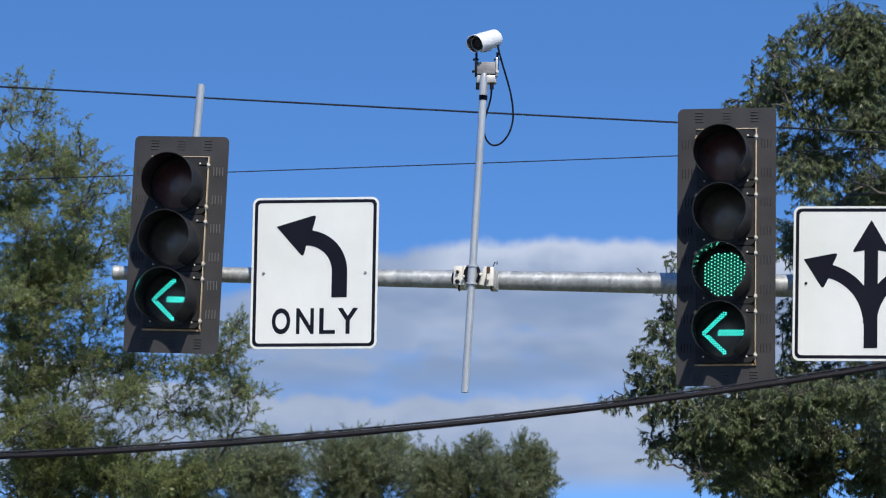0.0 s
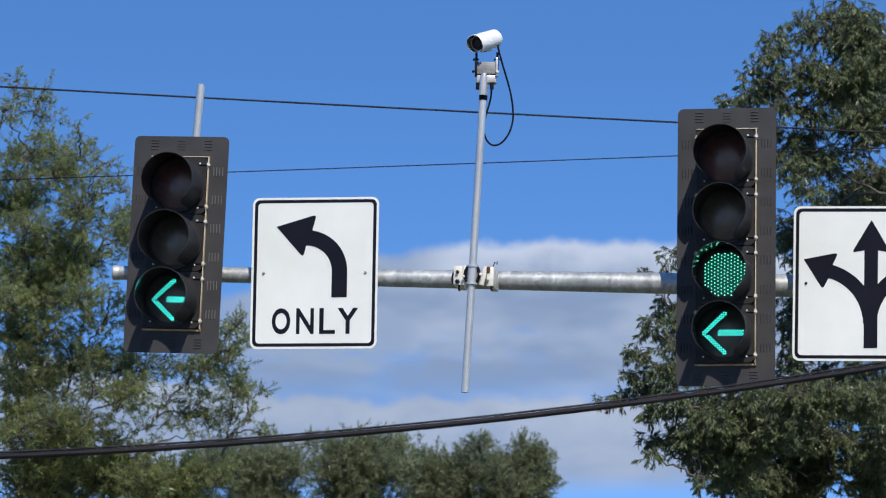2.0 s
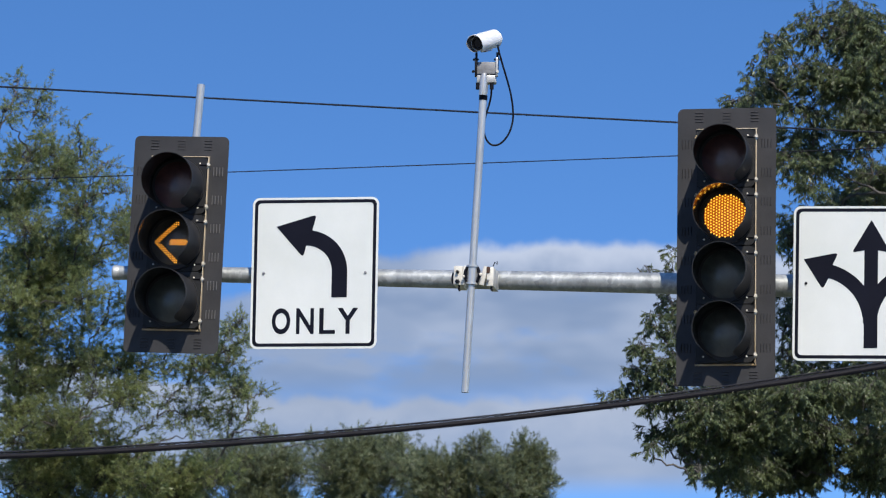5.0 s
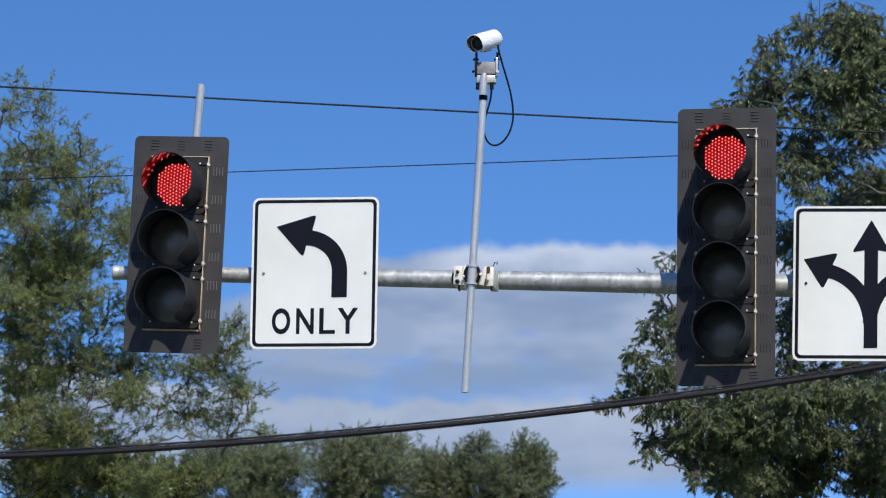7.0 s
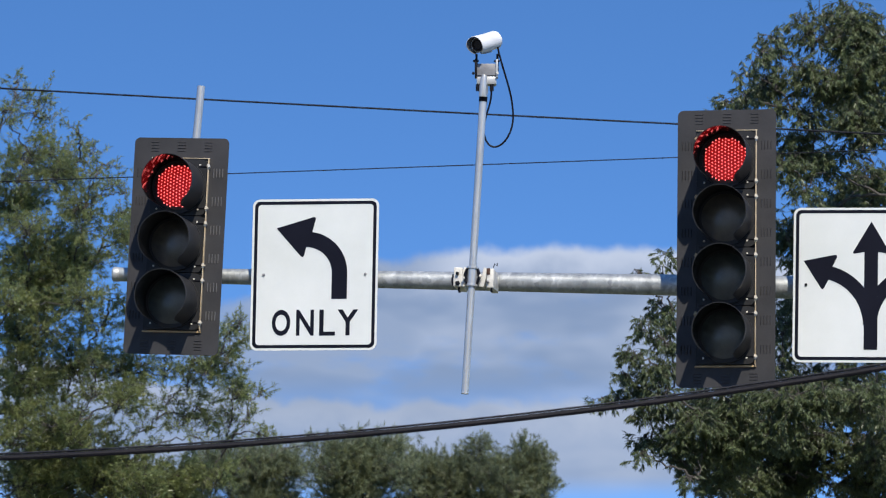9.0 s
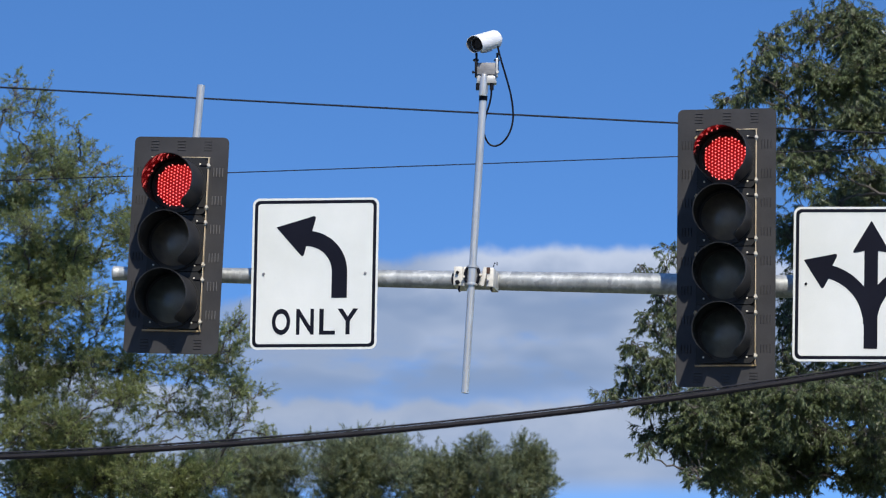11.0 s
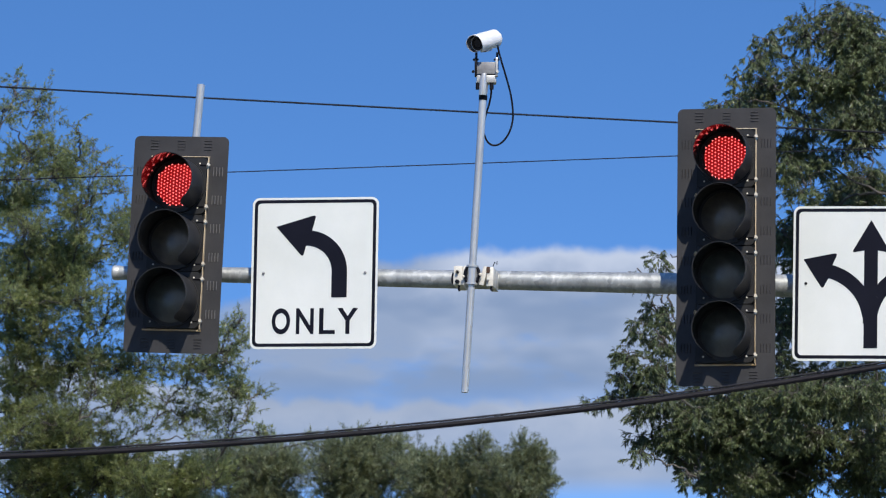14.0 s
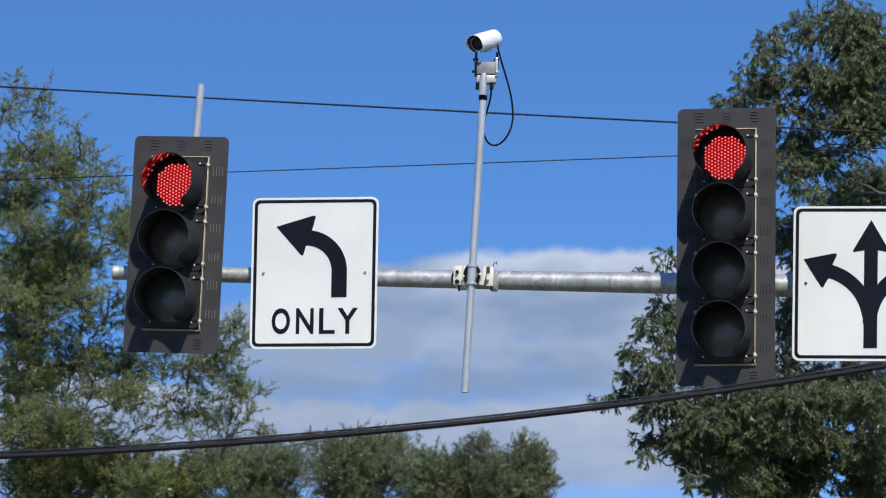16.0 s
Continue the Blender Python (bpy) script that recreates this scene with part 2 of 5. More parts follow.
ARM_END = ARM_TIP + ARM_DIR * ARM_LEN


def arm_radius(s):
    return 0.0437 + 0.0062 * s


mast = thing("mast_arm_pole", Matrix.Translation((ARM_END.x + 0.1, ARM_END.y - 0.015, 0)), "galvanised steel mast pole with a long tapered arm", "mast pole")
base = mast.matrix_basis.translation
bm = bmesh.new()
rod(bm, [ARM_TIP + ARM_DIR * s - base for s in (0, 2, 4, 6, ARM_LEN)], [arm_radius(s) for s in (0, 2, 4, 6, ARM_LEN)], 32)
part("arm", bm, ZINC, mast)
bm = bmesh.new()
rod(bm, [ARM_TIP + ARM_DIR * s - base for s in (-0.012, -0.004, 0.03, 0.034)], [0.040, 0.0465, 0.0465, 0.0437], 32)
part("end_cap", bm, ZINC, mast)
bm = bmesh.new()
rod(bm, [(0, 0, 0.04), (0, 0, 3), (0, 0, 6.2)], [0.17, 0.145, 0.12], 32)
part("post", bm, ZINC, mast)
bm = bmesh.new()
box(bm, (0, 0, 0.03), (0.5, 0.5, 0.06), 0.008)
part("base_plate", bm, ZINC, mast)
bm = bmesh.new()
box(bm, ARM_END - base, (0.05, 0.34, 0.34), 0.006, pose(0, 0, 0, 0, 2.4, -8.5))
part("flange", bm, ZINC, mast)


# ---- traffic signals ----
PITCH = 0.3596        # height of one lamp section
DOOR_W = 0.352
LENS_R = 0.148
FACE = -0.052         # depth of the lens rim before the backplate
DOME = 0.022


def dome_y(x, z):
    return FACE - DOME * (1 - (x * x + z * z) / LENS_R ** 2)


def lens_mesh():
    bm = bmesh.new()
    rings, n = [], 40
    for k in range(1, 9):
        r = LENS_R * k / 8
        rings.append([bm.verts.new((r * math.cos(a), dome_y(r, 0), r * math.sin(a))) for a in [2 * math.pi * i / n for i in range(n)]])
    tip = bm.verts.new((0, dome_y(0, 0), 0))
    for i in range(n):
        bm.faces.new((tip, rings[0][i], rings[0][(i + 1) % n]))
        for a, b in zip(rings, rings[1:]):
            bm.faces.new((a[i], a[(i + 1) % n], b[(i + 1) % n], b[i]))
    return bm


def visor_mesh():
    """A tunnel visor with a slot below, 4 mm thick."""
    bm = bmesh.new()
    n, ends = 56, 152
    cols = []
    for i in range(n + 1):
        th = -ends + 2 * ends * i / n
        a = radians(90 - th)
        u = max(0.0, (abs(th) - 136) / (ends - 136))
        reach = VISOR_LEN * (1 - 0.30 * u * u)
        col = []
        for side, r0 in ((0, 0.1625), (1, 0.1665)):
            for k in range(5):
                f = k / 4
                y = FACE + 0.006 - reach * f
                r = r0 - 0.003 * f
                col.append(bm.verts.new((r * math.cos(a), y, r * math.sin(a) - 0.006 * f)))
        cols.append(col)
    for p, q in zip(cols, cols[1:]):
        for k in range(4):
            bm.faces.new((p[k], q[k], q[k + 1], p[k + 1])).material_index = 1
            bm.faces.new((p[5 + k], p[6 + k], q[6 + k], q[5 + k]))
        bm.faces.new((p[4], q[4], q[9], p[9]))
    for c in (cols[0], cols[-1]):
        for k in range(4):
            bm.faces.new((c[k], c[k + 1], c[6 + k], c[5 + k]))
    return bm


VISOR_LEN = 0.300


def door_mesh():
    bm = bmesh.new()
    outer = outline_rect(DOOR_W, PITCH - 0.006, 0.03, 6)
    n = len(outer)
    ring = []
    for x, z in outer:
        a = math.atan2(z, x)
        ring.append((0.155 * math.cos(a), 0.155 * math.sin(a)))
    frame_slab(bm, outer, ring, -0.034, -0.003)
    collar = [(0.172 * math.cos(2 * math.pi * i / 40), 0.172 * math.sin(2 * math.pi * i / 40)) for i in range(40)]
    inner = [(0.1475 * math.cos(2 * math.pi * i / 40), 0.1475 * math.sin(2 * math.pi * i / 40)) for i in range(40)]
    frame_slab(bm, collar, inner, FACE - 0.002, -0.030)
    return bm


def led_dots(spots, radius, spill=0.0):
    """Small round lamps set along the dome of a lens."""
    bm = bmesh.new()
    n = 7
    for x, z in spots:
        y = dome_y(x, z)
        ring = [bm.verts.new((x + radius * math.cos(2 * math.pi * k / n), y + 0.004, z + radius * math.sin(2 * math.pi * k / n))) for k in range(n)]
        top = [bm.verts.new((x + 0.7 * radius * math.cos(2 * math.pi * k / n), y - 0.0048, z + 0.7 * radius * math.sin(2 * math.pi * k / n))) for k in range(n)]
        for k in range(n):
            bm.faces.new((ring[k], ring[(k + 1) % n], top[(k + 1) % n], top[k]))
        bm.faces.new(top)
        bm.faces.new(ring)
    if spill:
        # an added glowing disc for the dots' light spreading through the lens
        rings = [[bm.verts.new((r * math.cos(a), dome_y(r, 0) - 0.0016, r * math.sin(a))) for a in [2 * math.pi * i / 40 for i in range(40)]] for r in [spill * k / 7 for k in range(1, 8)]]
        tip = bm.verts.new((0, dome_y(0, 0) - 0.0016, 0))
        for i in range(40):
            j = (i + 1) % 40
            bm.faces.new((tip, rings[0][i], rings[0][j])).material_index = 1
            for a, b in zip(rings, rings[1:]):
                bm.faces.new((a[i], b[i], b[j], a[j])).material_index = 1
    return bm


def ball_spots(step, radius=0.136):
    spots = []
    for i in range(-12, 13):
        for j in range(-12, 13):
            x, z = i * step, (j + (i % 2) * 0.5) * step * 1.06
            if x * x + z * z < radius * radius:
                spots.append((x, z))
    return spots


def arrow_spots(step=0.0172):
    """Dots along a left-pointing arrow: two barbs and a shaft."""
    spots = []
    for a, b in (((-0.124, 0.0), (0.004, 0.122)), ((-0.124, 0.0), (0.004, -0.122)), ((-0.034, 0.0), (0.116, 0.0))):
        lines = 4 if b[1] == 0.0 else 3
        a, b = Vector(a), Vector(b)
        d = (b - a).normalized()
        side = Vector((-d.y, d.x))
        count = int((b - a).length / step)
        for k in range(count + 1):
            for line in range(lines):
                p = a + d * (k * step + (line % 2) * step * 0.5) + side * (line - (lines - 1) / 2) * step * 0.54
                if all((p - Vector(s)).length > step * 0.6 for s in spots):
                    spots.append((p.x, p.y))
    return spots


def louvre_mesh():
    """A pressed slot: a wedge that stands out along its lower edge."""
    bm = bmesh.new()
    w, h, d = 0.026, 0.0042, 0.0042
    top = [bm.verts.new((x, 0.001, h)) for x in (-w, w)]
    out = [bm.verts.new((x, -d, -h * 0.4)) for x in (-w * 0.86, w * 0.86)]
    low = [bm.verts.new((x, 0.001, -h)) for x in (-w, w)]
    bm.faces.new((top[0], top[1], out[1], out[0]))
    bm.faces.new((out[0], out[1], low[1], low[0]))
    bm.faces.new((top[0], out[0], low[0]))
    bm.faces.new((top[1], low[1], out[1]))
    bm.faces.new((top[0], low[0], low[1], top[1]))
    return bm


SHARED = {
    "lens": {c: link_mesh("lens", lens_mesh(), LENS[c]) for c in LENS},
    "visor": link_mesh("visor", visor_mesh(), VISOR),
    "door": link_mesh("door", door_mesh(), DOOR),
    "louvre": link_mesh("louvre", louvre_mesh(), PLATE, False),
    "sunlit_louvre": link_mesh("louvre", louvre_mesh(), SUNLIT_LIP, False),
    "screw": link_mesh("screw", disc(bmesh.new(), (0, 0, 0), 0.0062, 0.004, 10, 0.002), BOLT),
    "ball": {c: link_mesh("led_panel", led_dots(ball_spots(s), r, LENS_R * 0.875), GLOW[c]) for c, s, r in (("red", 0.0200, 0.0050), ("amber", 0.0172, 0.0058), ("green", 0.0200, 0.0047))},
    "arrow": {c: link_mesh("led_panel", led_dots(arrow_spots(), 0.0050), ARROW_GLOW[c]) for c in ("amber", "green")},
}
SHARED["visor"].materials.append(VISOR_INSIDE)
for c, me in SHARED["ball"].items():
    me.materials.append(SPILL[c])
bm = bmesh.new()
rod(bm, [(0, -0.020, -0.013), (0, -0.020, 0.013)], 0.0075, 10)
rod(bm, [(-0.010, -0.026, 0), (0.012, -0.026, 0)], 0.0052, 8)
rod(bm, [(0.006, -0.034, 0), (0.006, -0.012, 0)], 0.007, 8)
SHARED["bolt"] = link_mesh("bolt", disc(bmesh.new(), (0, 0, 0), 0.0095, 0.008, 6, 0.003), STEEL)
SHARED["dark_bolt"] = link_mesh("bolt", disc(bmesh.new(), (0, 0, 0), 0.0100, 0.006, 6, 0.002), RUBBER)
SHARED["latch"] = link_mesh("latch", bm, BOLT)
SHARED["dull_latch"] = SHARED["latch"].copy()
SHARED["dull_latch"].materials[0] = DULL_RIM
SHARED["pin"] = link_mesh("latch_rod", rod(bmesh.new(), [(-0.024, 0, 0), (0.022, 0, 0)], 0.0045, 8), RUBBER)


def placed(name, mesh, parent, m, label=""):
    ob = new(name, mesh)
    ob.parent = parent
    ob.matrix_basis = m
    return tagged(ob, label)


LIT = []              # led panels with the times between which each one is alight


def traffic_signal(m, sections, label, sunny=False, skirt=0.0, arrow_at=(0.0, 0.0)):
    """A signal head on a louvred backplate. sections: colour, shape, and when it is lit, from the top down. Right-hand
    louvre lips can be coloured paler, as if the sun caught them.
    """
    n = len(sections)
    body_h = n * PITCH
    w, h = 0.604, body_h + 0.272
    sig = thing("traffic_signal", m, label, "traffic signal", "signals on the mast arm")
    bm = bmesh.new()
    slab(bm, [(x, z - (skirt if z < 0 else 0.0)) for x, z in outline_rect(w, h, 0.035)], -0.002, 0.002)
    plate = part("backplate", bm, PLATE, sig, "dull black louvred backplate")
    bm = bmesh.new()
    box(bm, (0, 0.07, 0), (0.33, 0.135, body_h - 0.01), 0.02)
    part("housing", bm, DOOR, sig)
    # the enamelled edge of the body, showing round the doors; its left strip is coloured black for shade
    half, tall = DOOR_W / 2 + 0.0035, body_h / 2 + 0.003
    for name, c, s in (("edge_strip", (half + 0.003, -0.016, 0), (0.0048, 0.028, 2 * tall)), ("edge_strip", (-half - 0.002, -0.004, 0), (0.004, 0.004, 2 * tall)),
                       ("edge_strip", (0, -0.008, -tall - 0.005), (2 * half + 0.016, 0.012, 0.011)), ("edge_strip", (0, -0.008, tall + 0.004), (2 * half + 0.016, 0.012, 0.004))):
        bm = bmesh.new()
        box(bm, c, s, 0.0015)
        # the bottom strip is rusty brown, with the visors' shade in its colour
        browned = c[2] < 0
        part(name, bm, DOOR if c[0] < 0 else DULL_RIM if browned else RIM, sig, "" if c[0] < 0 else "browned enamel edge, visor shade in its colour" if browned else "faded yellow enamel edge")
    for i, (colour, shape, on, off) in enumerate(sections):
        z = (n - 1) * PITCH / 2 - i * PITCH
        at = Matrix.Translation((0, 0, z))
        door = placed("door", SHARED["door"], sig, at)
        placed("lens", SHARED["lens"][colour], door, Matrix(), f"{colour} lens")
        placed("visor", SHARED["visor"], door, Matrix(), "glossy black tunnel visor open below")
        for sx in (-1, 1):
            for sz in (-1, 1):
                placed("screw", SHARED["screw"], door, Matrix.Translation((sx * 0.132, -0.034, sz * 0.140)))
                if sx > 0 or sz > 0:
                    placed("latch", SHARED["latch" if sx > 0 else "dull_latch"], door, Matrix.Translation((sx * (half + 0.002), 0, sz * 0.132)) @ Matrix.Diagonal((1.15, 1.2, 1.15, 1)), "bright metal latch" if sx > 0 else "dull golden latch")
                # dark rod along the dark line that runs to each right-hand latch
                if sx > 0:
                    placed("latch_rod", SHARED["pin"], door, Matrix.Translation((half - 0.026, -0.036, sz * 0.131)), "dark rod beside the latch")
        leds = placed("led_panel", SHARED[shape][colour], sig, at, f"{colour} {'round dot field' if shape == 'ball' else 'turn arrow of dots'}")
        tagged(leds, kind="stuff")
        dx, dz = arrow_at if shape == "arrow" else (0.0, 0.0)
        LIT.append((leds, dx, z + dz, on, off))
    # pressed slots in groups along the margins
    for top in (1, -1):
        for gx in (-0.17, 0.0, 0.17):
            for k in range(4):
                placed("louvre", SHARED["louvre"], plate, pose(gx, -0.002, top * (h / 2 - 0.026 - 0.0185 * k) - (skirt * 0.7 if top < 0 else 0.0), 0, 0 if top > 0 else 180, 0))
    for side in (-1, 1):
        for g in range(2 * n):
            for k in range(4):
                at = pose(side * (0.214 + 0.0192 * k), -0.002, body_h / 2 - PITCH / 4 + 0.005 - g * PITCH / 2, 0, 90, 0)
                # the paler lip colour stands in for sun on these louvres
                brighter = sunny and side > 0
                placed("louvre", SHARED["sunlit_louvre" if brighter else "louvre"], plate, at @ Matrix.Diagonal((1.12, 2.2 if brighter else 1.3, 0.8, 1)))
    return sig


SWITCH_1, SWITCH_2 = 3.55, 6.75
traffic_signal(pose(-1.652, 28.150, 6.221, 0, 2.7, -10.2) @ Matrix.Scale(0.9955, 4),
               [("red", "ball", SWITCH_2, 99), ("amber", "arrow", SWITCH_1, SWITCH_2), ("green", "arrow", -1, SWITCH_1)],
               "black three-lamp turn signal leaning slightly on a louvred backplate", sunny=True, skirt=0.015, arrow_at=(0.014, -0.005))
traffic_signal(pose(1.7134, 27.478, 6.090, 0, 0.9, -10.6) @ Matrix.Scale(0.9945, 4),
               [("red", "ball", SWITCH_2, 99), ("amber", "ball", SWITCH_1, SWITCH_2), ("green", "ball", -1, SWITCH_1), ("green", "arrow", -1, SWITCH_1)],
               "black four-lamp signal with ball and arrow on a louvred backplate")


def signal_bracket(foot, top, label):
    """A tube behind a signal head, clamped to the arm."""
    foot, top = Vector(foot), Vector(top)
    br = thing("signal_bracket", Matrix.Translation(foot), label, "bracket")
    bm = bmesh.new()
    rod(bm, [(0, 0, 0), top - foot], 0.0245, 20)
    part("tube", bm, PIPE, br)
    bm = bmesh.new()
    mid = (top - foot) * ((6.05 - foot.z) / (top.z - foot.z))
    box(bm, mid + Vector((0, 0.07, 0)), (0.12, 0.18, 0.16), 0.01)
    part("clamp", bm, CAST, br)
    return br


signal_bracket((-1.652, 28.318, 5.62), (-1.515, 28.303, 7.253), "bright aluminium tube standing up behind the turn signal")
signal_bracket((1.735, 27.84, 5.5), (1.755, 27.84, 6.85), "aluminium tube clamped to the arm behind the signal")


# ---- road signs ----
def shape_part(name, pts, parent, label, y0=-0.0034, y1=-0.0016):
    """A black film shape on a sign's face, pts in metres across and up."""
    bm = bmesh.new()
    vs = [bm.verts.new((x, y0, z)) for x, z in pts]
    f = bm.faces.new(vs)
    if f.normal.y > 0:
        f.normal_flip()
    ex = bmesh.ops.extrude_face_region(bm, geom=[f])
    bmesh.ops.translate(bm, vec=(0, y1 - y0, 0), verts=[v for v in ex["geom"] if isinstance(v, bmesh.types.BMVert)])
    bmesh.ops.triangulate(bm, faces=[f for f in bm.faces if len(f.verts) > 4])
    return part(name, bm, SIGN_BLACK, parent, label)


def arc(cx, cz, r, a0, a1, n=14):
    return [(cx + r * math.cos(radians(a0 + (a1 - a0) * k / n)), cz + r * math.sin(radians(a0 + (a1 - a0) * k / n))) for k in range(n + 1)]


def blunt(p, q, s, r=0.022):
    """A rounded corner at q between p and s."""
    p, q, s = Vector(p), Vector(q), Vector(s)
    a, b = q + (p - q).normalized() * r, q + (s - q).normalized() * r
    return [tuple((1 - t) ** 2 * a + 2 * t * (1 - t) * q + t * t * b) for t in (0, 0.2, 0.4, 0.6, 0.8, 1)]


def sign_panel(m, w, h, label, bolt):
    sg = thing("road_sign", m, label, "road sign", "lane signs on the mast arm")
    bm = bmesh.new()
    slab(bm, outline_rect(w, h, 0.044), -0.0016, 0.0016)
    part("panel", bm, SIGN_WHITE, sg, "white reflective panel")
    bm = bmesh.new()
    frame_slab(bm, outline_rect(w - 0.028, h - 0.028, 0.034), outline_rect(w - 0.068, h - 0.068, 0.022), -0.0026, -0.0014)
    part("border", bm, SIGN_BLACK, sg, "black border line")
    for x in (-w / 2 + 0.078, w / 2 - 0.078):
        placed("bolt", bolt, sg, Matrix.Translation((x, -0.0016, 0)))
    for z in (h / 2 - 0.075, -h / 2 + 0.075):
        placed("rivet", SHARED["screw"], sg, Matrix.Translation((0, -0.0016, z)) @ Matrix.Diagonal((0.5, 0.5, 0.5, 1)))
    bm = bmesh.new()
    for x in (-w * 0.3, w * 0.3):
        box(bm, (x, 0.012, 0), (0.05, 0.02, h * 0.86), 0.003)
    part("stiffener", bm, ALU, sg)
    bm = bmesh.new()
    box(bm, (0, 0.065, 0.0), (0.10, 0.12, 0.13), 0.006)
    part("arm_bracket", bm, ALU, sg)
    return sg


def letter(char, parent, width, height, centre, weight):
    """A black capital, set to a true width and height."""
    cu = bpy.data.curves.new("letter", "FONT")
    cu.body, cu.offset = char, weight
    tmp = new("letter_source", cu)
    me = bpy.data.meshes.new_from_object(tmp.evaluated_get(bpy.context.evaluated_depsgraph_get()))
    bpy.data.objects.remove(tmp)
    v = np.empty(len(me.vertices) * 3)
    me.vertices.foreach_get("co", v)
    v = v.reshape(-1, 3)
    lo, hi = v.min(0), v.max(0)
    x = ((v[:, 0] - lo[0]) / (hi[0] - lo[0]) - 0.5) * width + centre[0]
    z = ((v[:, 1] - lo[1]) / (hi[1] - lo[1]) - 0.5) * height + centre[1]
    me.vertices.foreach_set("co", np.stack([x, np.full(len(x), -0.0030), z], 1).ravel())
    me.update()
    bm = bmesh.new()
    bm.from_mesh(me)
    bpy.data.meshes.remove(me)
    ex = bmesh.ops.extrude_face_region(bm, geom=list(bm.faces))
    bmesh.ops.translate(bm, vec=(0, 0.0014, 0), verts=[q for q in ex["geom"] if isinstance(q, bmesh.types.BMVert)])
    return part("letter", bm, SIGN_BLACK, parent, f"black capital letter {char}")


turn_sign = sign_panel(pose(-0.7949, 28.131, 6.0314, 0, 0.95, -9.0) @ Matrix.Scale(1.0036, 4), 0.7925, 0.944, "white lane sign with a curved turn arrow and ONLY", SHARED["bolt"])
tip, up_barb, low_barb = (-0.244, 0.290), (0.009, 0.365), (-0.073, 0.097)
pts = arc(-0.055, 0.008, 0.2600, 0, 82) + blunt((-0.022, 0.266), up_barb, tip, 0.03) + blunt(up_barb, tip, low_barb, 0.004)
pts += blunt(tip, low_barb, (-0.055, 0.172), 0.028) + arc(-0.055, 0.008, 0.1635, 90, 0) + [(0.1085, -0.153), (0.205, -0.153)]
shape_part("arrow", pts, turn_sign, "black arrow curving left")
for char, x, w, weight in (("O", -0.203, 0.115, 0.026), ("N", -0.053, 0.111, 0.021), ("L", 0.086, 0.099, 0.008), ("Y", 0.214, 0.129, 0.019)):
    letter(char, turn_sign, w, 0.161, (x, -0.300), weight)

lane_sign = sign_panel(pose(2.5831, 27.590, 5.8818, 0, 1.4, -8.5) @ Matrix.Scale(1.0055, 4), 0.914, 0.945, "white lane sign with three black forking arrows", SHARED["dark_bolt"])
stem = 0.041
up_head = blunt((stem, 0.202), (0.117, 0.188), (0.0, 0.388)) + blunt((0.117, 0.188), (0.0, 0.388), (-0.117, 0.188), 0.004) + blunt((0.0, 0.388), (-0.117, 0.188), (-stem, 0.202))
pts = [(stem, -0.3945)] + [(stem, 0.202)] + up_head + [(-stem, 0.202), (-stem, -0.3945)]
shape_part("arrow", [(x + 0.013, z) for x, z in pts], lane_sign, "black straight arrow")
for side in (-1, 1):
    t1, ub, lb = (0.402, 0.147), (0.192, 0.188), (0.287, -0.036)
    limb = arc(0.330, -0.245, 0.372, 180, 106, 16)
    low = arc(0.330, -0.245, 0.288, 106, 172, 16)
    pts = [(0.0, -0.245)] + limb + blunt(limb[-1], ub, t1, 0.03) + blunt(ub, t1, lb, 0.004) + blunt(t1, lb, low[0]) + low + [(0.0, -0.30)]
    shape_part("arrow", [(side * x + 0.008, z) for x, z in pts], lane_sign, "black arrow curving aside", -0.0031, -0.0014)


# ---- detection camera on its pole ----
POLE_LOW, POLE_TOP = Vector((0.134, 27.854, 5.25)), Vector((0.2545, 27.836, 7.19))
pole = thing("camera_pole", Matrix.Translation(POLE_LOW), "slim aluminium pole clamped across the mast arm", "pole")
axis = POLE_TOP - POLE_LOW
bm = bmesh.new()
rod(bm, [(0, 0, 0), axis * 0.5, axis], [0.0232, 0.0232, 0.0232], 24)
part("tube", bm, PIPE, pole)
bm = bmesh.new()
rod(bm, [axis * 0.955, axis * 0.962, axis * 1.0, axis * 1.005], [0.0245, 0.027, 0.027, 0.024], 24)
part("collar", bm, PIPE, pole)
bm = bmesh.new()
rod(bm, [axis * 0.934, axis * 0.949], [0.0262, 0.0262], 24)
part("band", bm, RUBBER, pole, "black rubber band")
hub = axis * 0.373
arm_turn = pose(0, 0, 0, 0, 2.4, -8.5)
for cx, sx, zc in ((-0.089, 0.054, -0.002), (0.110, 0.044, -0.006)):
    bm = bmesh.new()
    box(bm, hub + arm_turn @ Vector((cx, 0.125, zc)), (sx, 0.24, 0.118), 0.007, arm_turn)
    part("clamp_jaw", bm, CAST, pole, "pale cast clamp jaw")
# slanting cheeks beside the pole
for cx, tilt in ((-0.050, 10), (0.070, 12)):
    bm = bmesh.new()
    turned = arm_turn @ pose(0, 0, 0, 0, tilt, 0)
    box(bm, hub + arm_turn @ Vector((cx, 0.040, -0.002)), (0.030, 0.07, 0.120), 0.006, turned)
    part("cheek", bm, CAST, pole, "pale slanting clamp cheek")
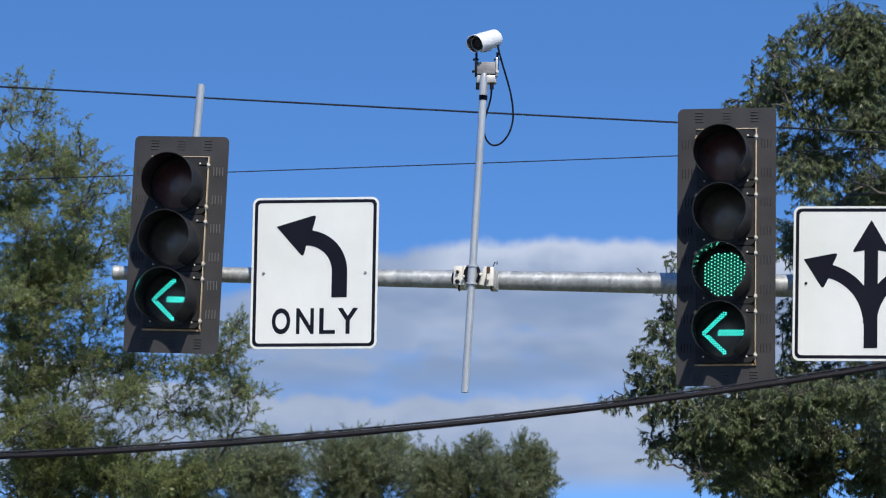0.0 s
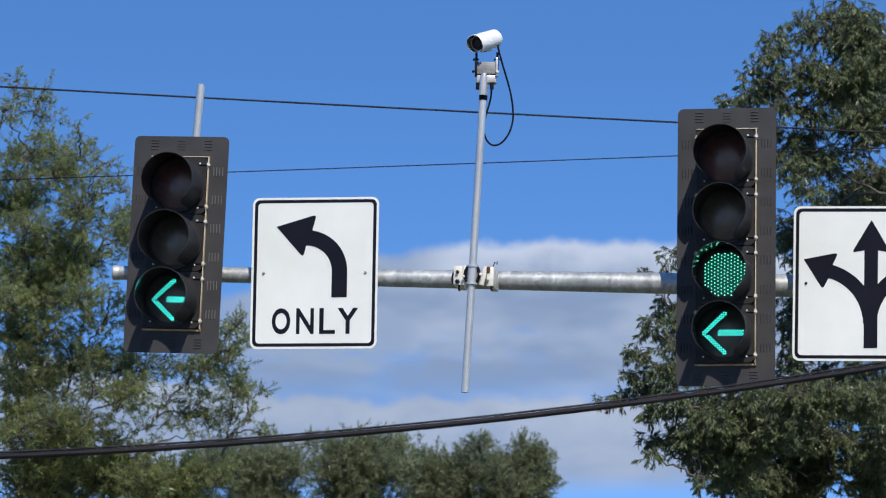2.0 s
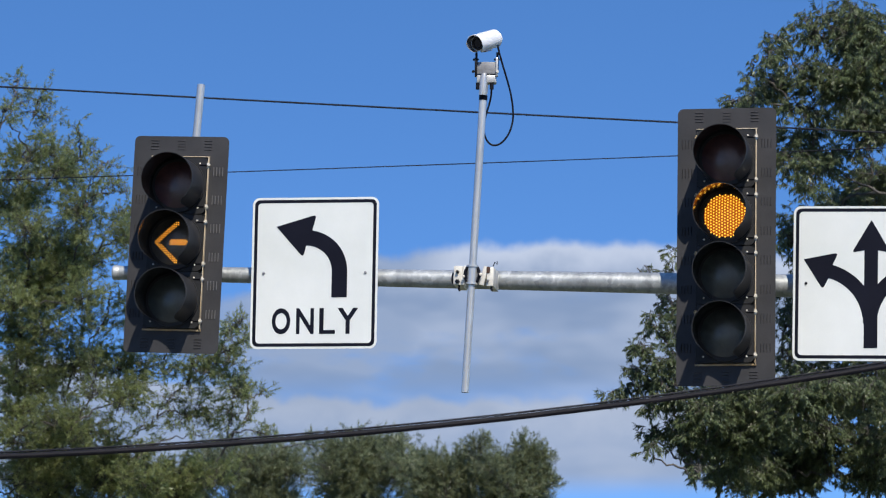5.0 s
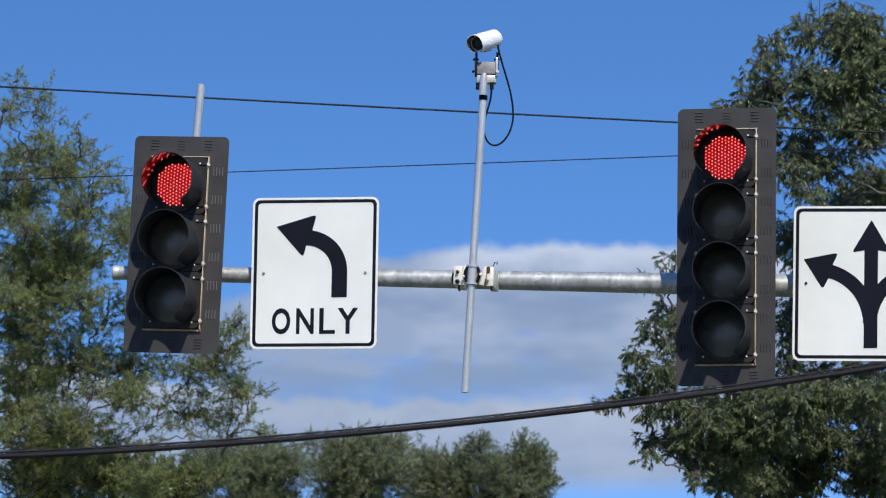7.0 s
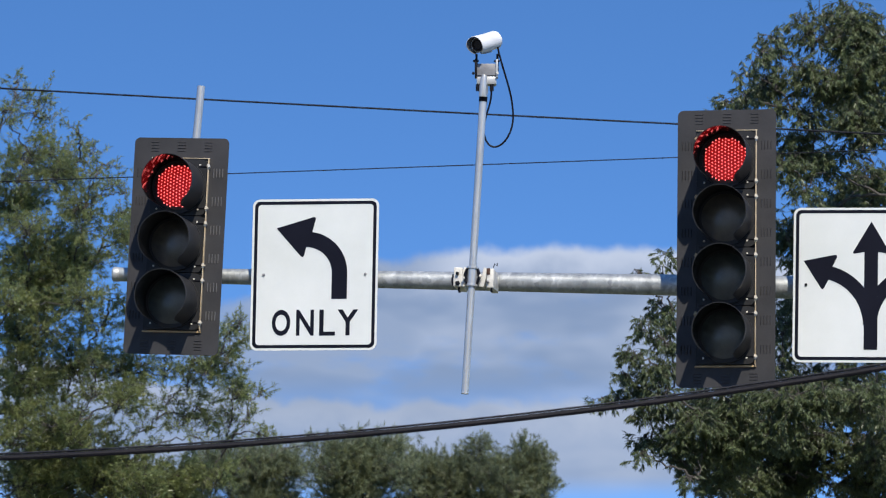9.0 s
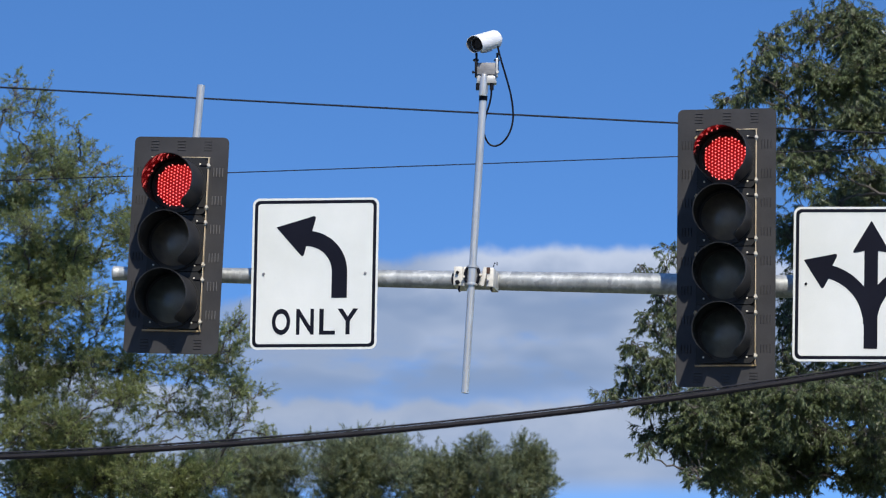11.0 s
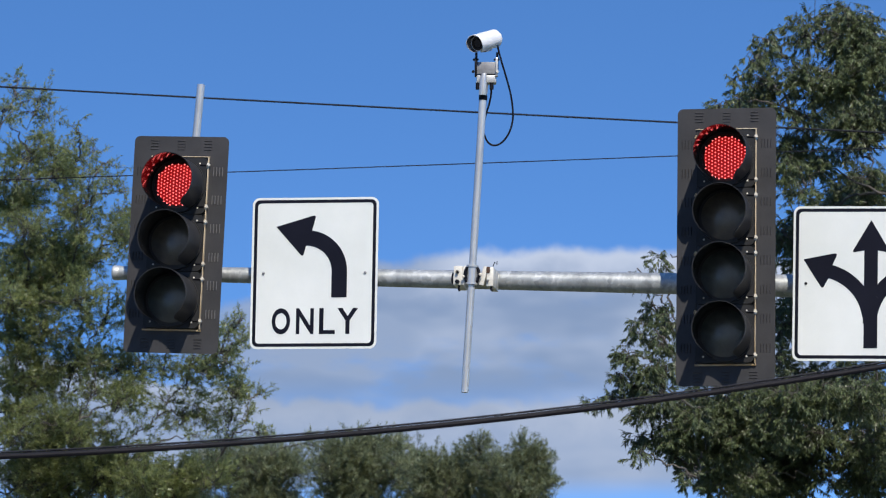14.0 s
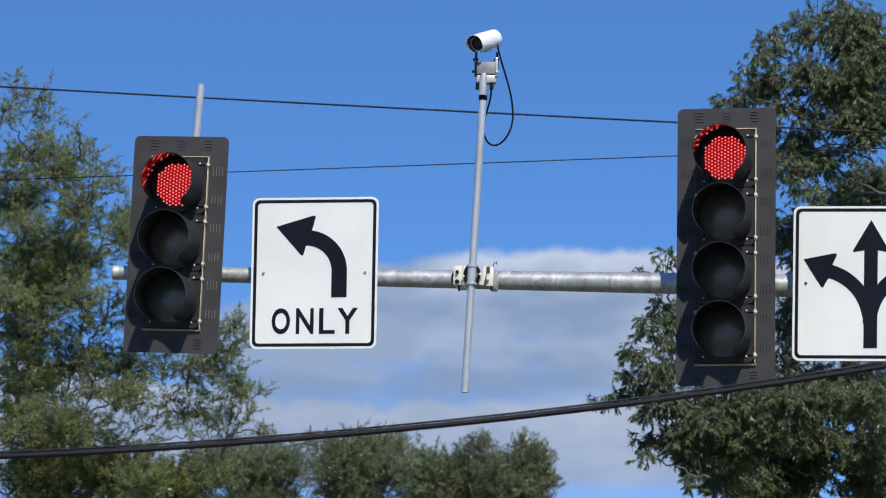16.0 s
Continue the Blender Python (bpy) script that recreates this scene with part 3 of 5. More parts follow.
# dark bent bolts that hold the pole in the clamp
for a0, a1 in ((118, 246), (-62, 66)):
    bm = bmesh.new()
    rod(bm, [hub + arm_turn @ Vector((0.043 * math.cos(radians(a0 + (a1 - a0) * k / 12)), -0.004, 0.002 + 0.060 * math.sin(radians(a0 + (a1 - a0) * k / 12)))) for k in range(13)], 0.0105, 8)
    part("bent_bolt", bm, RUBBER, pole, "dark bent bolt")
for cx, zz, r, mat, say in ((-0.092, 0.018, 0.011, RUBBER, "dark nut"), (-0.090, -0.042, 0.0155, RUBBER, "dark nut"), (0.054, 0.002, 0.0100, BOLT, ""),
                            (0.098, -0.030, 0.0085, STEEL, ""), (-0.050, -0.012, 0.0085, BOLT, "")):
    bm = bmesh.new()
    disc(bm, (0, 0, 0), r, 0.018, 6, 0.004)
    part("nut", bm, mat, pole, say, Matrix.Translation(hub + arm_turn @ Vector((cx, 0.004 if abs(cx) > 0.08 else -0.014, zz))) @ arm_turn)
# rusty gap as a dark block, shade in its colour; open strap end
bm = bmesh.new()
box(bm, hub + arm_turn @ Vector((0.098, 0.003, 0.034)), (0.022, 0.006, 0.040), 0.002, arm_turn)
part("rusted_slot", bm, RUST, pole, "dark rusty slot")
bm = bmesh.new()
rod(bm, [hub + arm_turn @ Vector((-0.120 - 0.006 * math.sin(radians(k * 18)), 0.02, 0.014 - 0.0068 * k)) for k in range(11)], 0.006, 8)
part("strap", bm, RUBBER, pole, "black strap end")
along = axis.normalized()
bm = bmesh.new()
rod(bm, [hub + along * s for s in (-0.062, -0.060, -0.048, -0.046, 0.046, 0.048, 0.060, 0.062)], [0.028, 0.036, 0.036, 0.0295, 0.0295, 0.036, 0.036, 0.028], 24)
part("sleeve", bm, PIPE, pole, "bright sleeve round the pole")
for cx, drop in ((-0.082, 0.085), (0.118, 0.078)):
    bm = bmesh.new()
    rod(bm, [hub + arm_turn @ Vector(p) for p in ((cx, 0.03, -0.05), (cx, 0.022, -drop), (cx + 0.006, 0.022, -drop - 0.012))], 0.007, 8)
    part("bolt_end", bm, RUBBER, pole)
bm = bmesh.new()
rod(bm, [hub + arm_turn @ Vector(p) for p in ((0.125, 0.02, 0.06), (0.135, 0.01, 0.085), (0.150, 0.012, 0.07), (0.148, 0.02, 0.09))], 0.003, 6)
part("wire_tail", bm, RUBBER, pole)

device = thing("traffic_camera", Matrix.Translation(POLE_TOP), "white tubular detection camera with a sunshield on a bracket", "camera")
bm = bmesh.new()
box(bm, (0.014, 0.01, 0.068), (0.118, 0.09, 0.075), 0.004)
part("bracket_box", bm, STEEL, device, "grey steel bracket box")
bm = bmesh.new()
box(bm, (0.014, 0.012, 0.003), (0.124, 0.08, 0.052), 0.010)
part("junction_box", bm, PIPE, device, "pale cast junction box")
bm = bmesh.new()
rod(bm, [(-0.010, -0.022, -0.10), (-0.005, -0.034, 0.0), (0.001, -0.034, 0.032)], [0.0245, 0.0235, 0.017], 20)
part("neck", bm, PIPE, device)
for x, mat in ((-0.052, RUBBER), (0.077, PIPE)):
    bm = bmesh.new()
    box(bm, (x, -0.02, 0.075), (0.014, 0.05, 0.115), 0.003)
    part("side_plate", bm, mat, device)
    bm = bmesh.new()
    rod(bm, [(x + 0.004, -0.02, 0.06), (x + 0.004, -0.02, 0.168)], 0.0075, 10)
    rod(bm, [(x, -0.02, 0.118), (x, -0.02, 0.128)], 0.019, 6)
    part("stud", bm, RUBBER, device, "black threaded stud")
    bm = bmesh.new()
    disc(bm, (x - 0.016 if x < 0 else x + 0.004, -0.046, 0.042), 0.010, 0.010, 6)
    part("nut", bm, RUBBER if x < 0 else BOLT, device)
for x in (-0.040, 0.046):
    bm = bmesh.new()
    rod(bm, [(x, -0.01, -0.062), (x, -0.01, -0.02)], 0.013, 12)
    part("cable_gland", bm, RUBBER, device)
CAM_AT = pose(0.006, 0.0, 0.2425, 18, 2.0, -30) @ Matrix.Scale(0.95, 4)
bm = bmesh.new()
rod(bm, [(0, -0.095, 0), (0, 0.112, 0)], 0.046, 32)
rod(bm, [(0, -0.101, 0), (0, -0.093, 0)], 0.049, 32)
body = part("housing", bm, WHITE_PAINT, device, "white tubular housing", CAM_AT)
bm = bmesh.new()
rod(bm, [(0, -0.104, 0), (0, -0.102, 0)], 0.044, 32)
part("window", bm, BLACK_GLASS, body, "dark glass window")
bm = bmesh.new()
frame_slab(bm, [(0.033 * math.cos(k * 0.2618), 0.033 * math.sin(k * 0.2618)) for k in range(24)], [(0.027 * math.cos(k * 0.2618), 0.027 * math.sin(k * 0.2618)) for k in range(24)], -0.1075, -0.103)
part("lens_ring", bm, RUBBER, body)
bm = bmesh.new()
cols = []
for i in range(33):
    a = radians(-66 + 312 * i / 32)
    col = []
    for r, y in ((0.0575, -0.148 + 0.03 * max(0, -math.sin(a))), (0.060, -0.148 + 0.03 * max(0, -math.sin(a))), (0.060, 0.124), (0.0575, 0.124)):
        col.append(bm.verts.new((r * math.cos(a), y, r * math.sin(a) * 1.02)))
    cols.append(col)
# inner faces take a dark grey that puts the inside shade into colour
for p, q in zip(cols, cols[1:]):
    for k in range(4):
        bm.faces.new((p[k], p[(k + 1) % 4], q[(k + 1) % 4], q[k])).material_index = 1 if k == 3 else 0
bm.faces.new(cols[0])
bm.faces.new(cols[-1])
part("sunshield", bm, WHITE_PAINT, body, "white curved sunshield, inner faces coloured dark as shade").data.materials.append(STEEL)
bm = bmesh.new()
box(bm, (0, 0.0, -0.056), (0.045, 0.085, 0.022), 0.004)
part("foot", bm, GREY_PAINT, body)


def bezier(p0, p1, p2, p3, n=18):
    p0, p1, p2, p3 = map(Vector, (p0, p1, p2, p3))
    return [(1 - t) ** 3 * p0 + 3 * (1 - t) ** 2 * t * p1 + 3 * (1 - t) * t * t * p2 + t ** 3 * p3 for t in [k / n for k in range(n + 1)]]


bm = bmesh.new()
loop = bezier((0.082, -0.06, 0.205), (0.112, -0.06, 0.05), (0.180, 0.05, -0.06), (0.178, 0.05, -0.22)) + bezier((0.178, 0.05, -0.22), (0.172, 0.05, -0.38), (0.030, 0.06, -0.48), (-0.002, 0.05, -0.32))[1:]
loop += bezier((-0.002, 0.05, -0.32), (-0.012, 0.045, -0.22), (0.045, 0.02, -0.16), (0.044, -0.005, -0.06))[1:]
rod(bm, loop, 0.0060, 10)
part("cable", bm, RUBBER, device, "black looping cable")


# ---- overhead lines ----
def line_points(a, b, sag, n=60):
    a, b = Vector(a), Vector(b)
    return [a.lerp(b, k / n) - Vector((0, 0, sag * 4 * (k / n) * (1 - k / n))) for k in range(n + 1)]


def utility_line(name, a, b, sag, radius, material, label, strand=None):
    ob = thing(name, Matrix.Translation(a), label, "cable", kind="structure")
    a0 = Vector(a)
    bm = bmesh.new()
    rod(bm, [p - a0 for p in line_points(a, b, sag)], radius, 10)
    part("conductor", bm, material, ob)
    if strand:
        bm = bmesh.new()
        rod(bm, [p - a0 for p in line_points(Vector(a) + Vector((0, 0, radius * 1.35)), Vector(b) + Vector((0, 0, radius * strand)), sag)], 0.0045, 8)
        part("strand", bm, STRAND, ob, "thin steel strand above the cable")
    return ob


utility_line("overhead_wire", (-22, 38, 10.360), (22, 38, 8.035), 0.229, 0.0080, STRAND, "thin dark overhead wire against the sky")
utility_line("overhead_wire", (-22, 36, 7.509), (22, 36, 9.127), 0.1745, 0.0043, STRAND, "thin dark overhead wire rising gently")
utility_line("telephone_cable", (-9.0, 20, 4.458), (9.0, 20, 6.308), 1.306, 0.0132, CABLE, "thick weathered black cable sagging across the road", 1.5)


# ---- trees: trunk, limbs, and boughs of twigs and single leaves that sway ----
RNG = np.random.default_rng(7)


def unit(v):
    return v / (np.linalg.norm(v, axis=-1, keepdims=True) + 1e-9)


def spray(length, leaves, leaf_len, leaf_wid, droop, rise):
    """One leafy twig in the x-z plane: points of its stem, and the four corners of every leaf. droop: how far the leaves hang, or stand up where it is below nought; rise: the mean slope of the twig."""
    pitch = RNG.normal(rise, 0.55)
    t = np.linspace(0, 1, 5)
    way = np.array([math.cos(pitch), 0, math.sin(pitch)])
    stem = t[:, None] * length * way + (t * t)[:, None] * length * (RNG.normal(0, 0.12, 3) - np.array([0, 0, 0.25 * droop]))
    f = np.sort(RNG.uniform(0.05, 1.0, leaves) ** 0.75)
    base = np.stack([np.interp(f, t, stem[:, k]) for k in range(3)], 1)
    d = unit(way * 0.5 + RNG.normal(0, 0.45, (leaves, 3)) - np.array([0, 0, droop]))
    side = unit(np.cross(d, RNG.normal(0, 1, (leaves, 3)) + np.array([0, -0.6, 0.6])))
    nrm = np.cross(side, d)
    ll = leaf_len * RNG.uniform(0.6, 1.2, (leaves, 1))
    ww = leaf_wid * RNG.uniform(0.75, 1.2, (leaves, 1))
    mid = base + d * ll * 0.45 + nrm * ww * 0.22
    quads = np.stack([base, mid + side * ww * 0.5, base + d * ll - nrm * ll * 0.12, mid - side * ww * 0.5], 1)
    return stem, quads


def turn_about(angle):
    """Rotation about the upright axis."""
    c, s = math.cos(angle), math.sin(angle)
    return np.array([[c, -s, 0], [s, c, 0], [0, 0, 1.0]])


def tube_np(path, r0, r1, sides=4):
    """Vertices and quads of a tapered tube."""
    path = np.asarray(path, float)
    n = len(path)
    d = unit(np.gradient(path, axis=0))
    ref = np.array([0.31, 0.45, 0.83])
    a = unit(np.cross(d, ref))
    b = np.cross(d, a)
    ang = np.arange(sides) * 2 * np.pi / sides
    r = np.linspace(r0, r1, n)[:, None, None]
    v = path[:, None, :] + r * (np.cos(ang)[None, :, None] * a[:, None, :] + np.sin(ang)[None, :, None] * b[:, None, :])
    i, k = np.meshgrid(np.arange(n - 1), np.arange(sides), indexing="ij")
    q = np.stack([i * sides + k, i * sides + (k + 1) % sides, (i + 1) * sides + (k + 1) % sides, (i + 1) * sides + k], -1).reshape(-1, 4)
    return v.reshape(-1, 3), q


def quad_mesh(name, blocks, materials):
    """A mesh from blocks of vertices, quads and material index."""
    vs, qs, ms, off = [], [], [], 0
    for v, q, k in blocks:
        vs.append(v)
        qs.append(q + off)
        ms.append(np.full(len(q), k))
        off += len(v)
    v, q, mi = np.concatenate(vs), np.concatenate(qs), np.concatenate(ms)
    me = bpy.data.meshes.new(name)
    me.vertices.add(len(v))
    me.vertices.foreach_set("co", v.astype(np.float32).ravel())
    me.loops.add(len(q) * 4)
    me.loops.foreach_set("vertex_index", q.astype(np.int32).ravel())
    me.polygons.add(len(q))
    me.polygons.foreach_set("loop_start", np.arange(len(q), dtype=np.int32) * 4)
    me.polygons.foreach_set("material_index", mi.astype(np.int32))
    for m in materials:
        me.materials.append(m)
    me.update(calc_edges=True)
    me.validate()
    return me


def curve_np(p0, p1, p2, n=7):
    t = np.linspace(0, 1, n)[:, None]
    return (1 - t) ** 2 * p0 + 2 * t * (1 - t) * p1 + t * t * p2


BOUGHS = []           # bough, its rest place, sway in degrees, seed, pull of the wind, phase


def clumps(rows, depth, boughs, twigs, loose=1.0):
    """Lobes of a crown from rows of x, depth past the trunk, z, half width, half height and leafiness. loose: how widely the twigs spread."""
    made = []
    for x, dy, z, rx, rz, full in rows:
        count = max(1, round(full ** 0.8 * boughs * (rx + 0.07) * (rz + 0.07)))
        made.append(((x, depth + dy, z), (rx, 0.35 + 0.9 * min(rx, rz), rz), count, max(5, round(twigs * (0.45 + 0.55 * full))), loose * min(0.13, 0.03 + 0.45 * min(rx, rz))))
    return made


def tree(foot, trunk_h, trunk_r, lobes, leaf_mat, leaf, twig, label, sway, lean=(0.0, 0.0), group="", gust=0.0, seed=1):
    """foot: x, y on the ground. lobes: centre, radii, boughs, twigs on each, spread of the twigs. leaf: length, width, leaves on a twig. twig: length, droop, slope."""
    global RNG
    RNG = np.random.default_rng(seed)
    x0, y0 = foot
    ob = thing("tree", Matrix.Translation((x0, y0, 0)), label, "tree", group)
    stem = curve_np(np.zeros(3), np.array([lean[0] * 0.2, lean[1] * 0.2, trunk_h * 0.5]), np.array([lean[0], lean[1], trunk_h]), 26)
    stem[1:-1, :2] += RNG.normal(0, 0.05, (24, 2))
    blocks = [(*tube_np(stem, trunk_r, trunk_r * 0.12, 12), 0)]
    flare = np.array([[0, 0, -0.05], [0, 0, 0.25], [0, 0, 0.6]])
    blocks.append((*tube_np(flare, trunk_r * 1.5, trunk_r * 0.98, 12), 0))
    long_twigs = [spray(twig[0], leaf[2], leaf[0], leaf[1], twig[1], twig[2]) for _ in range(18)]
    short_twigs = [spray(twig[0] * 0.6, max(6, int(leaf[2] * 0.6)), leaf[0], leaf[1], twig[1], twig[2]) for _ in range(14)]
    # limbs fork from the nearest wood that already stands, from the trunk outwards
    nodes = stem[stem[:, 2] > trunk_h * 0.14]
    for c, r, boughs, twigs, spread in sorted(lobes, key=lambda q: math.hypot(q[0][0] - x0, q[0][1] - y0)):
        c, r = np.array(c) - np.array([x0, y0, 0]), np.array(r)
        reach = math.hypot(c[0], c[1])
        goal = c - np.array([0, 0, 0.2 * r[2]])
        gap = goal - nodes
        cost = np.linalg.norm(gap, axis=1) + 0.9 * np.maximum(0, 0.25 - gap[:, 2]) + 0.5 * np.maximum(0, np.hypot(nodes[:, 0], nodes[:, 1]) - reach)
        root = nodes[np.argmin(cost)]
        span = np.linalg.norm(goal - root)
        limb = curve_np(root, root + (goal - root) * 0.5 + np.array([0, 0, 0.10 * span]) + RNG.normal(0, 0.10 * span, 3), goal, 12)
        limb[2:-1] += RNG.normal(0, 0.012 + 0.008 * span, (9, 3))
        blocks.append((*tube_np(limb, 0.008 + 0.009 * span, 0.006, 7), 0))
        nodes = np.concatenate([nodes, limb[3:]])
        kinds = short_twigs if min(r[0], r[2]) < 0.10 else long_twigs
        for _ in range(boughs):
            d = unit(RNG.normal(0, 1, 3))
            end = c + d * r * RNG.uniform(0.1, 0.85)
            # the bough leaves the limb a little below its own end
            near = limb[6:]
            fork = near[np.argmin(np.linalg.norm(near - end + np.array([0, 0, 0.2]), axis=1))]
            arm = curve_np(np.zeros(3), (end - fork) * 0.5 + RNG.normal(0, 0.05, 3), end - fork)
            bl, green = [(*tube_np(arm, 0.0065, 0.003, 5), 0)], []
            out = unit(end - c + np.array([0, 0, 0.05]))
            for j in range(twigs):
                s, q = kinds[RNG.integers(len(kinds))]
                f = RNG.uniform(0.35, 1.0)
                at = np.array([np.interp(f, np.linspace(0, 1, len(arm)), arm[:, a]) for a in range(3)])
                off = RNG.normal(0, 1, 3) * spread
                go = off / (spread + 1e-6) * 0.75 + out * 0.4
                m = turn_about(math.atan2(go[1], go[0]))
                start = at + off * 0.7
                if j % 2 == 0:
                    green.append((*tube_np(curve_np(at, at + off * 0.4 + np.array([0, 0, 0.03]), start, 4), 0.005, 0.003, 3), 0))
                scale = RNG.uniform(0.8, 1.15)
                green.append((*tube_np(s @ m.T * scale + start, 0.003, 0.0015, 3), 0))
                lv = (q.reshape(-1, 3) @ m.T) * scale + start
                green.append((lv, np.arange(len(lv)).reshape(-1, 4), 1))
            bough = new("bough", quad_mesh("bough", bl, [BARK]))
            bough.parent = ob
            bough.location = fork
            leaves = tagged(new("foliage", quad_mesh("foliage", green, [BARK, leaf_mat])), kind="stuff")
            leaves.parent = bough
            BOUGHS.append((bough, fork, sway, int(RNG.integers(1 << 30)), gust * min(1.0, reach / 2.5), 0.35 * reach + 0.4 * c[2]))
    trunk = new("trunk", quad_mesh("trunk", blocks, [BARK]))
    trunk.parent = ob
    return ob


OAK_CROWN_A = [(3.92, -0.4, 11.06, 0.32, 0.16, 0.8), (4.03, -0.4, 10.76, 0.33, 0.25, 1.0), (3.57, -0.3, 10.82, 0.19, 0.22, 0.5),
    (3.51, -0.2, 11.02, 0.09, 0.10, 0.4), (3.15, -0.4, 10.83, 0.06, 0.11, 0.8), (3.24, -0.2, 10.65, 0.11, 0.08, 0.55),
    (3.0, -0.8, 10.51, 0.07, 0.06, 0.8), (2.94, -0.5, 10.4, 0.05, 0.07, 0.8), (3.15, -0.2, 10.4, 0.18, 0.09, 1.0),
    (3.08, -0.1, 10.29, 0.13, 0.07, 0.9), (2.76, 0.0, 10.22, 0.09, 0.05, 0.9), (2.91, -0.4, 10.15, 0.1, 0.05, 0.9),
    (3.46, -0.5, 10.5, 0.12, 0.13, 0.6), (3.58, -0.4, 10.32, 0.21, 0.14, 0.65), (3.9, -0.5, 10.35, 0.32, 0.21, 1.0)]
OAK_CROWN_B = [(4.18, -0.5, 10.52, 0.16, 0.3, 0.9), (3.32, -0.5, 10.12, 0.12, 0.09, 0.8), (3.6, -0.4, 10.04, 0.14, 0.09, 0.9),
    (4.12, 1.4, 10.37, 0.28, 0.15, 1.0), (4.41, 1.7, 10.51, 0.11, 0.22, 1.0), (3.38, -0.0, 9.88, 0.14, 0.13, 1.0),
    (3.29, -0.4, 9.59, 0.1, 0.11, 0.9), (3.6, -0.0, 9.66, 0.19, 0.1, 0.8), (3.48, -0.4, 9.31, 0.11, 0.1, 0.7),
    (3.96, 1.6, 10.01, 0.15, 0.07, 0.6), (4.22, 1.3, 10.13, 0.17, 0.07, 0.8), (4.29, 1.2, 9.71, 0.16, 0.18, 1.0),
    (4.05, 1.7, 9.69, 0.17, 0.1, 0.7), (3.86, 0.8, 9.3, 0.33, 0.17, 0.7), (3.35, 0.8, 9.13, 0.08, 0.16, 0.8)]
OAK_CROWN_C = [(3.39, 1.3, 8.3, 0.08, 0.18, 0.8), (3.37, 1.2, 7.92, 0.09, 0.16, 0.8), (3.66, 0.9, 8.86, 0.25, 0.28, 0.5),
    (4.14, 1.3, 8.92, 0.28, 0.34, 0.6), (3.78, 1.0, 8.26, 0.31, 0.28, 0.5), (4.17, 1.1, 8.1, 0.25, 0.28, 0.6),
    (2.18, -0.5, 8.64, 0.05, 0.03, 0.68), (1.88, -0.0, 8.58, 0.03, 0.01, 0.47), (2.13, -0.2, 8.58, 0.02, 0.01, 0.41),
    (2.12, -0.0, 8.25, 0.08, 0.05, 1.08), (2.18, -0.1, 8.08, 0.09, 0.07, 1.35), (1.94, -0.4, 7.99, 0.06, 0.04, 1.22),
    (2.13, -0.4, 7.83, 0.06, 0.05, 1.08), (1.81, -0.5, 7.7, 0.05, 0.04, 1.22), (2.0, -0.5, 7.61, 0.11, 0.06, 1.35)]
OAK_CROWN_D = [(2.18, -0.6, 7.55, 0.05, 0.08, 1.22), (1.72, -0.4, 7.54, 0.03, 0.02, 0.94), (1.86, -0.2, 7.44, 0.09, 0.06, 1.35),
    (2.08, -0.6, 7.36, 0.13, 0.06, 1.35), (1.64, -0.2, 7.36, 0.03, 0.03, 0.94), (1.54, -0.4, 7.25, 0.02, 0.04, 0.81),
    (1.95, -0.4, 7.22, 0.08, 0.04, 1.08), (2.18, -0.1, 7.24, 0.07, 0.04, 1.08), (2.75, -0.2, 7.86, 0.33, 0.33, 0.5),
    (2.72, -0.3, 8.94, 0.33, 0.38, 0.4), (2.22, -0.2, 7.0, 0.22, 0.1, 1.0), (2.0, -0.1, 6.93, 0.08, 0.07, 0.9),
    (1.92, -0.5, 6.73, 0.03, 0.04, 0.6), (2.43, 0.1, 6.88, 0.2, 0.12, 1.0), (2.5, -0.5, 7.09, 0.19, 0.1, 1.0)]
OAK_CROWN_E = [(2.81, -0.1, 7.25, 0.26, 0.13, 1.0), (2.38, 0.0, 6.71, 0.08, 0.05, 0.8), (2.44, -0.5, 6.48, 0.1, 0.03, 0.6),
    (2.8, -0.0, 6.92, 0.28, 0.18, 1.0), (2.78, 1.1, 6.64, 0.14, 0.12, 1.0), (3.12, -0.2, 7.02, 0.26, 0.2, 1.0),
    (3.12, 1.4, 6.73, 0.25, 0.19, 0.8), (3.32, -0.5, 7.28, 0.25, 0.14, 1.0), (3.59, -0.4, 7.34, 0.23, 0.13, 1.0),
    (3.61, 1.2, 7.15, 0.25, 0.19, 1.0), (3.97, -0.4, 7.34, 0.25, 0.15, 1.0), (4.25, 1.1, 7.03, 0.11, 0.28, 1.0),
    (4.32, 2.0, 6.79, 0.12, 0.2, 0.8), (3.49, 2.0, 6.79, 0.19, 0.16, 0.5), (3.86, 1.6, 6.78, 0.12, 0.19, 0.4)]
OAK_CROWN_F = [(4.27, 0.8, 7.28, 0.09, 0.19, 1.0)]

